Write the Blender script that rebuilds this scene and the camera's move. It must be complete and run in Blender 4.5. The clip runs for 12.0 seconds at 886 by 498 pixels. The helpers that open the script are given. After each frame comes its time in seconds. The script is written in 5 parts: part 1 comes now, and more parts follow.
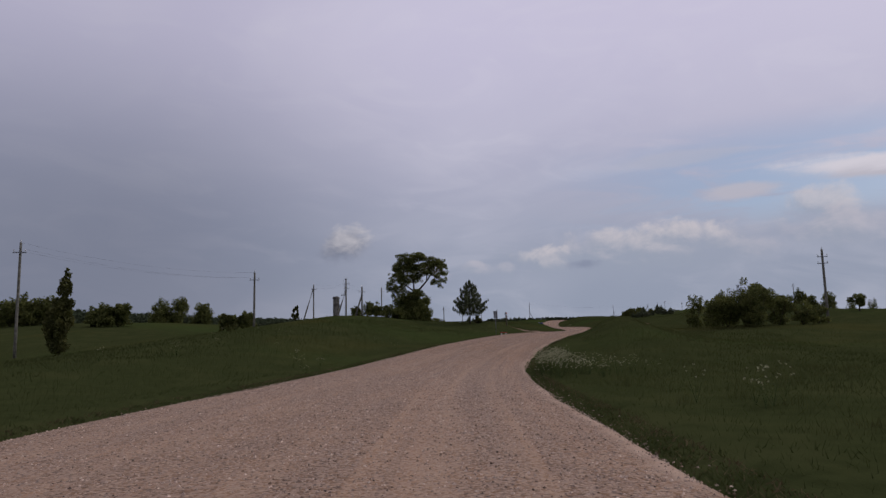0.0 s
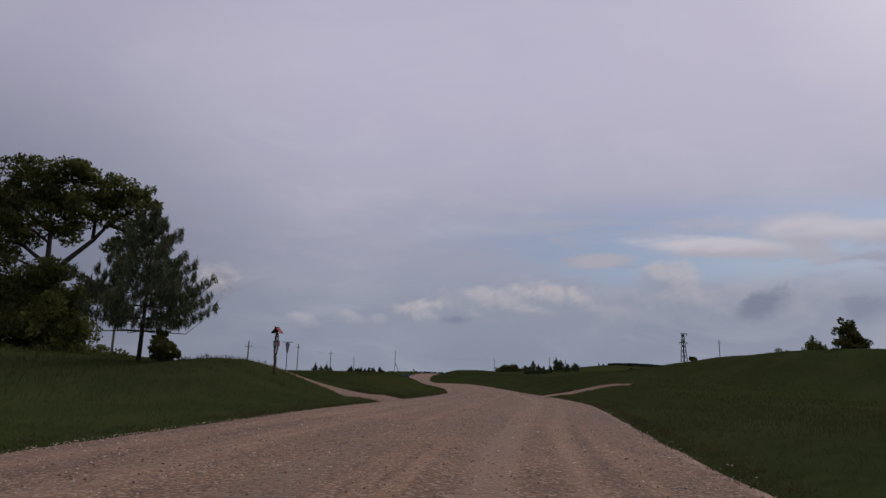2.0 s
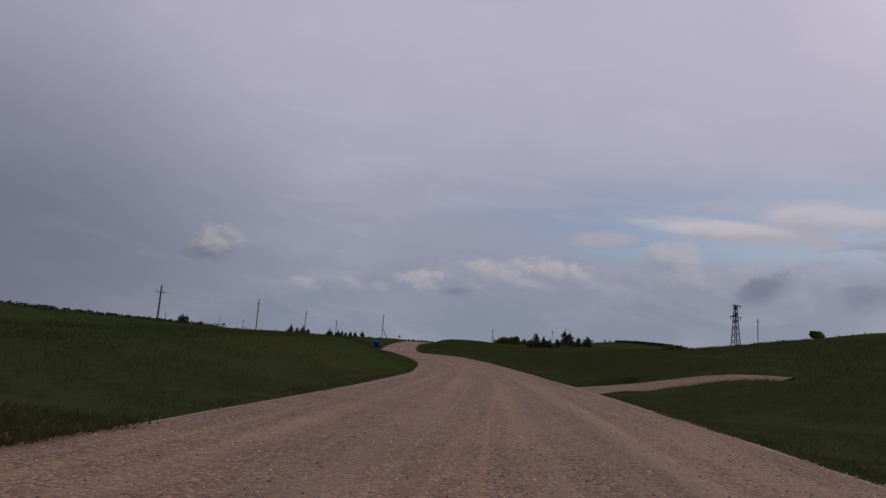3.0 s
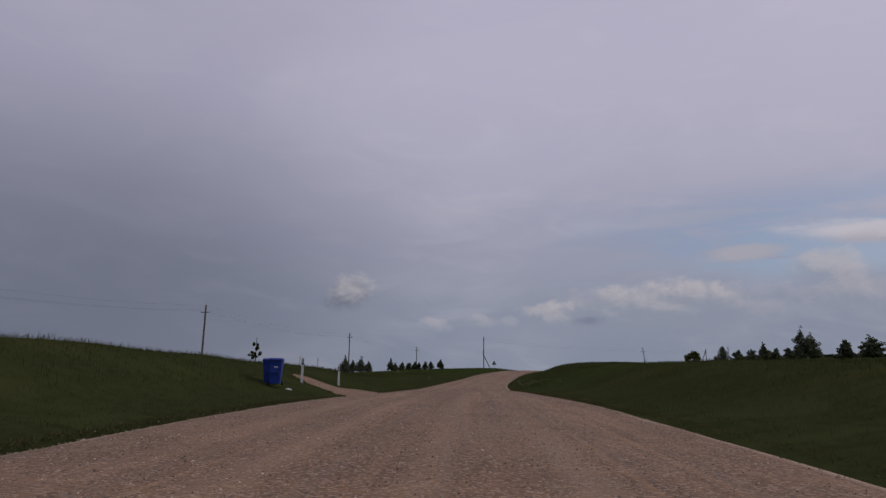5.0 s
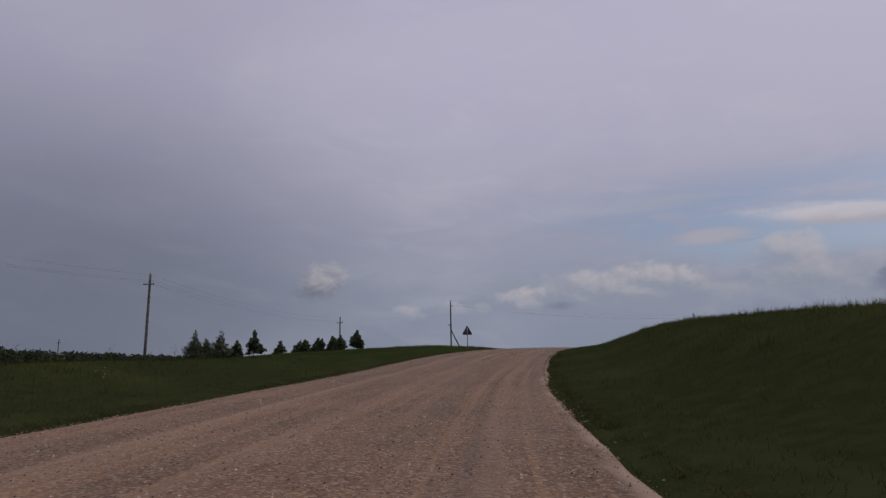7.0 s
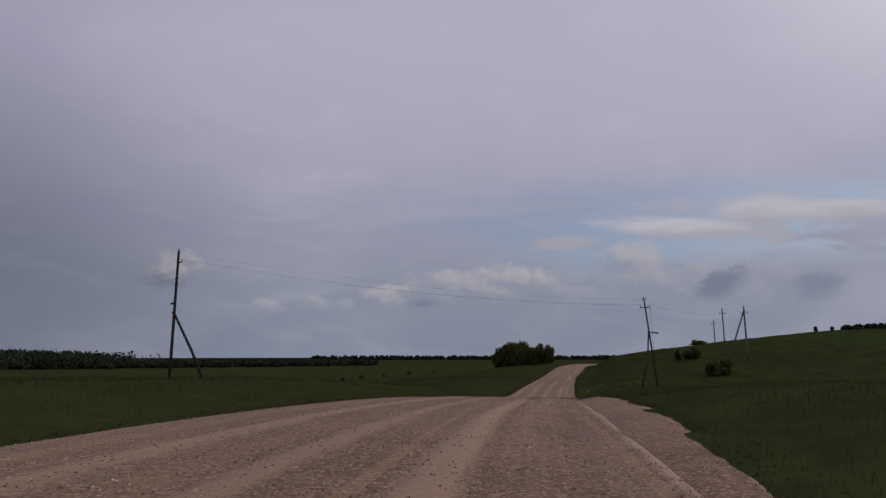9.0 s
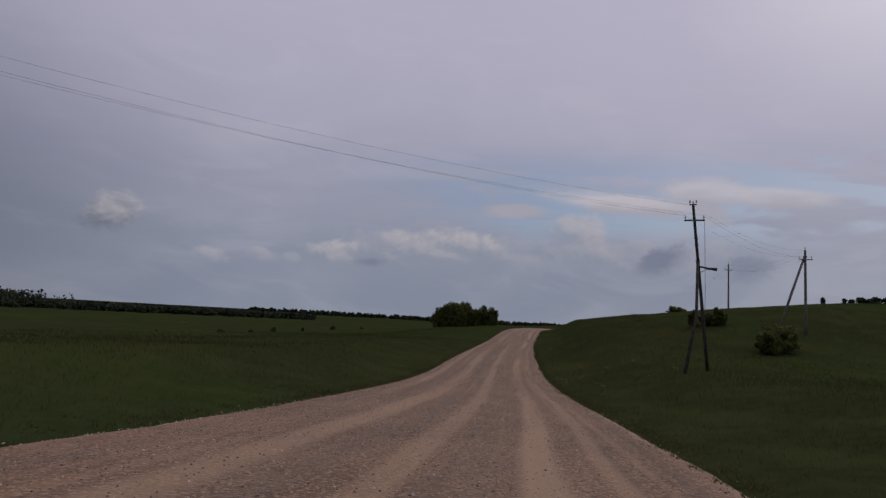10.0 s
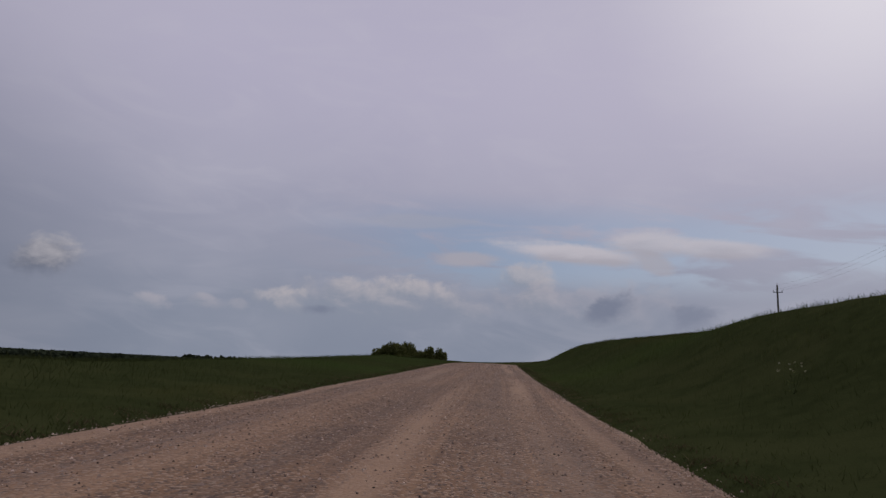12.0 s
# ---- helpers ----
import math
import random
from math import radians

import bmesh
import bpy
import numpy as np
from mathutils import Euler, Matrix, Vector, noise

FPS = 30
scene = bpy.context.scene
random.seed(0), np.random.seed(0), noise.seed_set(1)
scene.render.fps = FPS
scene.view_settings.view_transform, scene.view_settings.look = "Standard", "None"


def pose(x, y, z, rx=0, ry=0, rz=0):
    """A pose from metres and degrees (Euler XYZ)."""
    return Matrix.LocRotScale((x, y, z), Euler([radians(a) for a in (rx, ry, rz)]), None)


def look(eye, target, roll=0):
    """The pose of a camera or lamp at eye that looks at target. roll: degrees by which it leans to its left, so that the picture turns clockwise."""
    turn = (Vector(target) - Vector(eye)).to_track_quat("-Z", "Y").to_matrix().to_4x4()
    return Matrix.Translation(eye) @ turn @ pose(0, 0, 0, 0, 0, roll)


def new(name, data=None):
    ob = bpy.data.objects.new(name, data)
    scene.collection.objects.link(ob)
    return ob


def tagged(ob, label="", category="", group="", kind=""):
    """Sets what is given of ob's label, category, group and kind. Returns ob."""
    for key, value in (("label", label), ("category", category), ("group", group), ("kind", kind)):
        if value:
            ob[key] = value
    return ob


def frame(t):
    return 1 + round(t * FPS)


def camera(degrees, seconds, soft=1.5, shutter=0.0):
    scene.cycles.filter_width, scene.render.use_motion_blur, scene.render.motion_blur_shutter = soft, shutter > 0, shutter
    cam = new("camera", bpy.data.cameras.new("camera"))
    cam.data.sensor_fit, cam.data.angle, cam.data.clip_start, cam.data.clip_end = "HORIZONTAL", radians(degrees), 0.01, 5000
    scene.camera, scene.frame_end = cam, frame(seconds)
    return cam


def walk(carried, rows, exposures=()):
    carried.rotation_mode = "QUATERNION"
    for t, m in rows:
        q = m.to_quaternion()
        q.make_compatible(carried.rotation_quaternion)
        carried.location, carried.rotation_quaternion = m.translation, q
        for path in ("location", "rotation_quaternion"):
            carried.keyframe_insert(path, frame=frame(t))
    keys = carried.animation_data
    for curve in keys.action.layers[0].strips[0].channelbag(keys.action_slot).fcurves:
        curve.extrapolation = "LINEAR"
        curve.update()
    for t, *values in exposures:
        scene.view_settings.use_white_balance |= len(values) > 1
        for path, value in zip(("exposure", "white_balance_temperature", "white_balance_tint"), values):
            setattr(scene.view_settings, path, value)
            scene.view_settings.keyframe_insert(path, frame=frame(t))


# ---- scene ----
cam = camera(72.0, 12.0, soft=1.4, shutter=0.004)
# seconds, eye, heading to the left of +y, pitch, roll
PATH = [
    (0, (1.14, -0.15, 0.99), 1.64, 6.59, -1.31),
    (0.5, (1.84, 15.31, 0.27), -2.34, 7.18, -1.73),
    (1, (4.05, 32.44, -0.26), -5.51, 9.56, -0.71),
    (1.5, (6.54, 47.16, -0.18), -8.38, 11.32, -2.08),
    (2, (9.88, 63.42, 0.12), -10.10, 11.39, 1.23),
    (2.5, (12.67, 76.68, 0.09), -11.05, 9.94, 1.97),
    (2.7, (14.58, 82.35, 0.06), -10.76, 8.62, 4.45),
    (3.3, (20.15, 100.41, -0.31), -8.35, 8.83, 2.60),
    (3.9, (26.59, 120.94, -0.81), -3.54, 10.08, 2.50),
    (4.5, (30.66, 142.16, -1.26), -0.54, 10.79, 2.42),
    (5, (32.61, 160.27, -1.18), 2.04, 11.47, 0.59),
    (5.5, (33.64, 177.09, -1.09), 2.76, 10.46, 0.89),
    (6, (33.20, 192.00, -1.13), 2.00, 9.21, 1.09),
    (6.5, (34.70, 208.76, -1.45), 1.46, 9.52, 0.32),
    (7, (35.86, 226.50, -1.58), -0.61, 10.33, -0.81),
    (7.5, (36.62, 239.20, -1.46), -4.69, 11.47, -1.32),
    (7.7, (37.70, 244.20, -1.18), -6.19, 12.05, -1.93),
    (8.2, (40.80, 258.60, -0.46), -8.56, 11.71, -1.74),
    (8.8, (46.30, 277.60, 0.36), -12.39, 10.18, -0.73),
    (9.3, (51.76, 293.09, 0.40), -14.44, 9.08, 0.18),
    (9.5, (54.42, 299.56, 0.12), -15.77, 7.92, -0.70),
    (10, (60.98, 315.57, -0.78), -18.15, 6.39, 3.18),
    (10.5, (67.16, 328.69, -1.88), -19.47, 6.01, 1.70),
    (11, (72.09, 340.70, -2.83), -20.83, 8.00, 1.17),
    (11.5, (79.06, 354.15, -3.13), -21.12, 10.32, 2.56),
    (12, (84.47, 366.26, -3.07), -22.52, 11.09, 3.04),
]
# the recorder darkens its picture a little on the way: seconds, stops
EXPOSURE = [(0, 0.17), (1, 0.12), (1.7, -0.02), (2.5, -0.13), (5, -0.17), (7.5, -0.18), (9.5, -0.24), (10, -0.22), (10.5, 0.05), (11, 0.0), (11.5, -0.06), (12, -0.19)]


def aim(eye, heading, pitch, roll):
    a, b = radians(heading), radians(pitch)
    way = Vector((-math.sin(a) * math.cos(b), math.cos(a) * math.cos(b), math.sin(b)))
    return look(eye, Vector(eye) + 5 * way, roll)


walk(cam, [(t, aim(eye, heading, pitch, roll)) for t, eye, heading, pitch, roll in PATH], EXPOSURE)

# ---- sky, sun ----
SUN_AZ, SUN_EL = 62.0, 38.0  # degrees to the right of +y, and above the horizon
world = bpy.data.worlds.new("sky")
scene.world = world
world.use_nodes = True


class Graph:
    """A short way to write node trees."""

    def __init__(self, tree):
        self.tree = tree
        tree.nodes.clear()

    def add(self, kind, inputs=None, **props):
        n = self.tree.nodes.new(kind)
        for k, v in props.items():
            if k == "operation":
                n.operation = v
            elif k == "use_clamp":
                n.use_clamp = v
            elif k == "data_type":
                n.data_type = v
            elif k == "interpolation_type":
                n.interpolation_type = v
            elif k == "uv_map":
                n.uv_map = v
        for k, v in (inputs or {}).items():
            if isinstance(v, bpy.types.NodeSocket):
                self.tree.links.new(v, n.inputs[k])
            else:
                n.inputs[k].default_value = v
        return n

    def math(self, op, a, b=0.0, c=0.0, clamp=False):
        return self.add("ShaderNodeMath", {0: a, 1: b, 2: c}, operation=op, use_clamp=clamp).outputs[0]

    def mix(self, f, a, b):
        n = self.add("ShaderNodeMix", {0: f, 6: a, 7: b}, data_type="RGBA")
        return n.outputs[2]

    def ramp(self, f, lo, hi):
        return self.add("ShaderNodeMapRange", {0: f, 1: lo, 2: hi, 3: 0.0, 4: 1.0}, interpolation_type="SMOOTHSTEP").outputs[0]

    def noise(self, vec, scale, detail=4.0, rough=0.55, dist=0.0, w=None):
        n = self.add("ShaderNodeTexNoise", {"Scale": scale, "Detail": detail, "Roughness": rough, "Distortion": dist})
        if vec is not None:
            self.tree.links.new(vec, n.inputs["Vector"])
        return n.outputs[0]


def sky_world():
    g = Graph(world.node_tree)
    geo = g.add("ShaderNodeTexCoord").outputs["Generated"]
    sep = g.add("ShaderNodeSeparateXYZ", {0: geo})
    x, y, z = sep.outputs[0], sep.outputs[1], sep.outputs[2]
    flat = g.math("SQRT", g.math("ADD", g.math("MULTIPLY", x, x), g.math("MULTIPLY", y, y)))
    az = g.math("MULTIPLY", g.math("ARCTAN2", x, y), 57.2958)  # degrees to the right of +y
    el = g.math("MULTIPLY", g.math("ARCTAN2", z, flat), 57.2958)
    sky = g.add("ShaderNodeTexSky")
    sky.sky_type, sky.sun_disc, sky.sun_elevation, sky.sun_rotation = "NISHITA", False, radians(SUN_EL), radians(SUN_AZ)
    blue = g.add("ShaderNodeVectorMath", {0: sky.outputs[0], "Scale": 0.07}, operation="SCALE").outputs[0]

    def plane(sa, se, da=0.0, de=0.0, w=0.0, tilt=0.0):
        """Azimuth and elevation, scaled and shifted, as a vector for the noises."""
        e = g.math("ADD", el, g.math("MULTIPLY", az, tilt)) if tilt else el
        return g.add("ShaderNodeCombineXYZ", {0: g.math("MULTIPLY", g.math("ADD", az, da), sa), 1: g.math("MULTIPLY", g.math("ADD", e, de), se), 2: w}).outputs[0]

    # high, even cloud: lilac grey aloft, blue grey towards the horizon
    veil = g.mix(g.ramp(el, 0.0, 29.0), (0.252, 0.284, 0.368, 1), (0.485, 0.46, 0.60, 1))
    veil = g.mix(g.math("MULTIPLY", g.math("MULTIPLY", g.ramp(az, 4.0, 48.0), g.ramp(el, 5.0, 20.0)), 0.30), veil, (0.64, 0.60, 0.71, 1))
    broad = g.noise(plane(0.030, 0.075, tilt=-0.10), 1.0, 4.0, 0.5, 0.8)
    veil = g.mix(g.math("MULTIPLY", g.ramp(broad, 0.38, 0.70), 0.22), veil, (0.62, 0.60, 0.68, 1))
    wisp = g.noise(plane(0.10, 0.30, w=3.0, tilt=0.06), 1.0, 5.0, 0.55, 1.2)
    veil = g.mix(g.math("MULTIPLY", g.ramp(wisp, 0.45, 0.75), 0.13), veil, (0.60, 0.58, 0.66, 1))
    # the heavy cloud to the left
    heavy = g.math("SUBTRACT", 0.74, g.math("MULTIPLY", g.ramp(el, 6.0, 28.0), 0.50))
    veil = g.mix(g.math("MULTIPLY", g.ramp(g.math("MULTIPLY", az, -1.0), -3.0, 32.0), heavy), veil, (0.115, 0.13, 0.185, 1))
    # thinner cloud with some blue low down to the right
    rag = g.noise(plane(0.075, 0.33, w=7.0, tilt=0.05), 1.0, 5.0, 0.55, 0.7)
    gap = g.math("MULTIPLY", g.ramp(rag, 0.38, 0.54), g.math("MULTIPLY", g.ramp(az, 4.0, 27.0), g.math("MULTIPLY", g.ramp(el, 6.5, 9.5), g.math("SUBTRACT", 1.0, g.ramp(el, 12.5, 17.0)))))
    veil = g.mix(g.math("MULTIPLY", gap, 0.80), veil, g.mix(0.45, blue, (0.215, 0.285, 0.485, 1)))

    # heaped cloud: one relief for all, sampled again towards the sun for light and shade
    billow = g.math("SUBTRACT", g.noise(plane(0.36, 0.52), 1.0, 6.0, 0.56, 0.35), 0.5)
    ahead = g.math("SUBTRACT", g.noise(plane(0.36, 0.52, 0.45, 0.55), 1.0, 6.0, 0.56, 0.35), 0.5)
    fine = g.math("SUBTRACT", g.noise(plane(1.5, 2.0, w=5.0), 1.0, 5.0, 0.6), 0.5)
    relief = g.math("SUBTRACT", billow, ahead)
    lens = g.math("SUBTRACT", g.noise(plane(0.16, 0.75, w=9.0), 1.0, 5.0, 0.55, 0.4), 0.5)

    def puff(col, a, e, ra, re, light, shade, amount, kind, tilt):
        """A cloud at azimuth a and elevation e: heaped, lit on top and grey below, or a smooth lens."""
        du = g.math("SUBTRACT", az, a)
        u = g.math("DIVIDE", du, ra)
        v = g.math("DIVIDE", g.math("SUBTRACT", g.math("SUBTRACT", el, e), g.math("MULTIPLY", du, tilt)), re)
        r = g.math("SQRT", g.math("ADD", g.math("MULTIPLY", u, u), g.math("MULTIPLY", v, v)))
        if kind == "lens":
            r = g.math("ADD", r, g.math("ADD", g.math("MULTIPLY", lens, 1.0), g.math("MULTIPLY", fine, 0.25)))
            m = g.math("SUBTRACT", 1.0, g.ramp(r, 0.45, 1.05))
            tone = g.mix(g.ramp(g.math("ADD", v, g.math("MULTIPLY", lens, 2.0)), -0.9, 0.5), shade, light)
        else:
            # crisp above, melting away below
            r = g.math("ADD", r, g.math("ADD", g.math("MULTIPLY", billow, -1.5), g.math("MULTIPLY", fine, 0.35)))
            soft = g.math("SUBTRACT", 1.16, g.math("MULTIPLY", g.ramp(v, -0.5, 0.6), 0.12))
            inner = g.math("ADD", 0.02, g.math("MULTIPLY", g.ramp(v, -0.7, 0.7), 0.50))
            m = g.math("SUBTRACT", 1.0, g.add("ShaderNodeMapRange", {0: r, 1: inner, 2: soft, 3: 0.0, 4: 1.0}, interpolation_type="SMOOTHSTEP").outputs[0])
            lit = g.math("ADD", g.math("ADD", g.math("MULTIPLY", v, 0.75), g.math("MULTIPLY", u, 0.28)), g.math("ADD", g.math("MULTIPLY", relief, 2.0), g.math("MULTIPLY", fine, 0.45)))
            tone = g.mix(g.ramp(lit, -0.7, 0.75), shade, light)
        return g.mix(g.math("MULTIPLY", m, amount), col, tone)

    for row in CLOUDS:
        veil = puff(veil, *row)
    # bright place where the sun stands behind the cloud
    glow = g.math("SQRT", g.math("ADD", g.math("POWER", g.math("SUBTRACT", az, SUN_AZ), 2.0), g.math("POWER", g.math("SUBTRACT", el, SUN_EL), 2.0)))
    veil = g.mix(g.math("MULTIPLY", g.math("SUBTRACT", 1.0, g.ramp(glow, 1.0, 27.0)), 0.55), veil, (1.1, 1.06, 1.08, 1))
    bg = g.add("ShaderNodeBackground", {0: veil, 1: 1.0})
    g.add("ShaderNodeOutputWorld", {0: bg.outputs[0]})


MILK = (0.55, 0.525, 0.585, 1)
WHITE, PALE, GREY, DARK = (0.51, 0.475, 0.505, 1), (0.42, 0.405, 0.465, 1), (0.275, 0.305, 0.385, 1), (0.20, 0.225, 0.31, 1)
# azimuth, elevation, half widths, lit colour, shaded colour, strength, kind, tilt
CLOUDS = [
    (15.5, 5.0, 13.0, 2.6, GREY, GREY, 0.5, "heap", 0.0),
    (16.0, 6.3, 9.5, 2.0, PALE, GREY, 0.75, "heap", 0.05),
    (35.0, 6.0, 10.0, 2.6, PALE, GREY, 0.45, "heap", 0.0),
    (-10.5, 7.2, 2.7, 2.0, (0.43, 0.415, 0.455, 1), (0.15, 0.165, 0.22, 1), 0.9, "heap", 0.1),
    (-2.9, 4.2, 2.0, 0.9, PALE, GREY, 0.75, "heap", 0.0),
    (1.5, 4.6, 1.8, 0.9, PALE, GREY, 0.7, "heap", 0.0),
    (4.3, 4.6, 1.1, 0.7, PALE, GREY, 0.55, "heap", 0.0),
    (7.8, 5.5, 2.6, 1.5, WHITE, GREY, 0.85, "heap", 0.0),
    (15.5, 6.6, 4.2, 1.7, WHITE, GREY, 0.65, "heap", 0.0),
    (19.6, 6.9, 4.4, 1.5, WHITE, GREY, 0.75, "heap", 0.0),
    (26.0, 5.2, 2.6, 1.3, PALE, GREY, 0.5, "heap", 0.0),
    (30.4, 8.5, 3.3, 1.9, WHITE, GREY, 0.75, "heap", 0.0),
    (31.6, 6.7, 2.4, 1.7, PALE, GREY, 0.7, "heap", 0.0),
    (11.4, 4.7, 1.7, 0.6, DARK, DARK, 0.75, "heap", 0.0),
    (38.0, 6.0, 2.5, 1.5, DARK, DARK, 0.9, "heap", 0.35),
    (45.0, 5.4, 2.6, 1.4, DARK, DARK, 0.6, "heap", 0.2),
    (24.8, 10.2, 3.8, 0.9, PALE, PALE, 0.8, "lens", 0.0),
    (34.2, 11.1, 8.2, 1.1, MILK, PALE, 1.0, "lens", -0.085),
    (41.5, 12.0, 5.0, 1.5, MILK, PALE, 0.85, "lens", -0.05),
    (47.0, 11.3, 5.6, 1.1, MILK, PALE, 0.85, "lens", -0.1),
    (42.0, 10.2, 1.9, 1.2, PALE, PALE, 0.7, "lens", -0.5),
    (20.0, 13.5, 7.0, 0.9, PALE, PALE, 0.35, "lens", 0.05),
]
sky_world()
lamp = bpy.data.lights.new("sun", "SUN")
lamp.energy, lamp.angle, lamp.color = 0.6, radians(12), (1.0, 0.93, 0.84)
sun = new("sun", lamp)
sun.matrix_world = look((60, 250, 60), Vector((60, 250, 60)) - Vector((math.sin(radians(SUN_AZ)) * math.cos(radians(SUN_EL)), math.cos(radians(SUN_AZ)) * math.cos(radians(SUN_EL)), math.sin(radians(SUN_EL)))))


# ---- materials ----
def material(name, dark, light, scale=8.0, rough=0.85, metal=0.0, bump=0.0, bump_scale=60.0, patch=None, patch_scale=0.6, vary=0.0, spec=0.3, up=0.0, thin=0.0, sward=False):
    """Two tones by a grain, a third in larger patches, with a fine relief."""
    m = bpy.data.materials.new(name)
    m.use_nodes = True
    g = Graph(m.node_tree)
    pos = g.add("ShaderNodeTexCoord").outputs["Object"]
    col = g.mix(g.ramp(g.noise(pos, scale, 5.0), 0.3, 0.7), (*dark, 1), (*light, 1))
    if patch:
        col = g.mix(g.ramp(g.noise(pos, patch_scale, 4.0, 0.6, 0.4), 0.46, 0.64), col, (*patch, 1))
    if sward:
        # fresher and drier stretches of the meadow
        fresh = g.ramp(g.noise(pos, 0.021, 3.0, 0.5, 0.6), 0.46, 0.66)
        col = g.mix(g.math("MULTIPLY", fresh, 0.55), col, (*[c * k for c, k in zip(light, (0.98, 1.30, 0.95))], 1))
        dry = g.ramp(g.noise(pos, 0.047, 4.0, 0.6, 0.8), 0.52, 0.68)
        col = g.mix(g.math("MULTIPLY", dry, 0.55), col, (*[c * k for c, k in zip(light, (1.35, 1.08, 0.95))], 1))
    if vary:
        rnd = g.add("ShaderNodeNewGeometry").outputs["Random Per Island"]
        col = g.add("ShaderNodeHueSaturation", {"Value": g.math("ADD", 1.0 - vary, g.math("MULTIPLY", rnd, 2 * vary)), "Color": col}).outputs[0]
    bsdf = g.add("ShaderNodeBsdfPrincipled", {"Base Color": col, "Metallic": metal, "Specular IOR Level": spec})
    r = g.math("ADD", rough - 0.08, g.math("MULTIPLY", g.noise(pos, scale * 2.3, 3.0), 0.16))
    m.node_tree.links.new(r, bsdf.inputs["Roughness"])
    if bump:
        b = g.add("ShaderNodeBump", {"Strength": bump, "Distance": 0.02, "Height": g.noise(pos, bump_scale, 4.0)})
        m.node_tree.links.new(b.outputs[0], bsdf.inputs["Normal"])
    if up:
        # thin blades scatter light like the sward that they stand in
        nrm = g.add("ShaderNodeNewGeometry").outputs["Normal"]
        nrm = g.add("ShaderNodeVectorMath", {0: nrm, "Scale": 1.0 - up}, operation="SCALE").outputs[0]
        nrm = g.add("ShaderNodeVectorMath", {0: nrm, 1: (0.0, 0.0, up)}, operation="ADD").outputs[0]
        nrm = g.add("ShaderNodeVectorMath", {0: nrm}, operation="NORMALIZE").outputs[0]
        m.node_tree.links.new(nrm, bsdf.inputs["Normal"])
    surface = bsdf.outputs[0]
    if thin:
        # light also passes through a leaf or a blade
        back = g.add("ShaderNodeBsdfTranslucent", {"Color": col}).outputs[0]
        surface = g.add("ShaderNodeMixShader", {0: thin, 1: surface, 2: back}).outputs[0]
    g.add("ShaderNodeOutputMaterial", {0: surface})
    return m


MEADOW = material("meadow", (0.0300, 0.0366, 0.0129), (0.0420, 0.0500, 0.0182), 3.0, 0.98, 0, 0.5, 24.0, (0.0468, 0.0528, 0.0197), 0.35, spec=0.0, sward=True)
BLADES = material("grass_blades", (0.0542, 0.0654, 0.0224), (0.0766, 0.0897, 0.0318), 0.25, 0.9, vary=0.12, spec=0.0, up=0.85, thin=0.46, sward=True)
STEMS = material("flowering_grass", (0.075, 0.086, 0.031), (0.110, 0.115, 0.046), 0.5, 0.9, vary=0.2, spec=0.0, up=0.85, thin=0.46)
DRY_BLADES = material("dry_grass", (0.075, 0.060, 0.030), (0.15, 0.115, 0.065), 0.5, 0.85, vary=0.3, spec=0.0, up=0.7, thin=0.4)
FLOWER = material("white_blossom", (0.30, 0.295, 0.17), (0.47, 0.45, 0.29), 5.0, 0.8, vary=0.2, thin=0.3)
YELLOW = material("yellow_blossom", (0.32, 0.26, 0.03), (0.46, 0.39, 0.06), 5.0, 0.8, vary=0.2, thin=0.3)
WEED = material("weed_leaves", (0.060, 0.074, 0.024), (0.090, 0.104, 0.036), 2.0, 0.88, vary=0.25, spec=0.0, up=0.7, thin=0.42)
STALK = material("green_stalk", (0.05, 0.075, 0.02), (0.075, 0.10, 0.03), 5.0, 0.8)
LEAF = material("broad_leaves", (0.075, 0.090, 0.027), (0.160, 0.165, 0.050), 1.3, 0.8, vary=0.4, spec=0.15, thin=0.48)
# warm sunlight on foliage, put into the leaf colour
LEAF_WARM = material("sunlit_willow_leaves", (0.06, 0.066, 0.016), (0.10, 0.098, 0.026), 1.3, 0.75, vary=0.35, thin=0.35)
LEAF_FAR = material("far_woodland_leaves", (0.036, 0.047, 0.028), (0.060, 0.072, 0.040), 0.05, 0.9, vary=0.25, spec=0.0, up=0.5)
NEEDLE = material("pine_needles", (0.062, 0.078, 0.040), (0.125, 0.140, 0.068), 1.5, 0.7, vary=0.4, thin=0.35)
BARK = material("bark", (0.032, 0.025, 0.019), (0.070, 0.056, 0.043), 9.0, 0.95, 0, 0.8, 26.0)
POLE_WOOD = material("weathered_pole_wood", (0.10, 0.095, 0.075), (0.20, 0.19, 0.155), 5.0, 0.9, 0, 0.5, 40.0)
POLE_DARK = material("tarred_pole_wood", (0.028, 0.024, 0.020), (0.07, 0.058, 0.047), 5.0, 0.85, 0, 0.5, 40.0)
CONCRETE = material("concrete", (0.24, 0.23, 0.21), (0.36, 0.35, 0.32), 6.0, 0.9, 0, 0.4, 50.0, (0.20, 0.19, 0.17), 1.5)
STEEL = material("galvanised_steel", (0.16, 0.17, 0.18), (0.27, 0.28, 0.29), 12.0, 0.5, 0.7, 0.1)
DARK_STEEL = material("dark_steel", (0.05, 0.05, 0.055), (0.09, 0.09, 0.095), 12.0, 0.55, 0.6, 0.1)
PORCELAIN = material("porcelain", (0.5, 0.5, 0.48), (0.66, 0.66, 0.64), 20.0, 0.25)
BLUE = material("blue_plastic", (0.012, 0.034, 0.20), (0.020, 0.052, 0.28), 6.0, 0.45, 0, 0.1, 80.0)
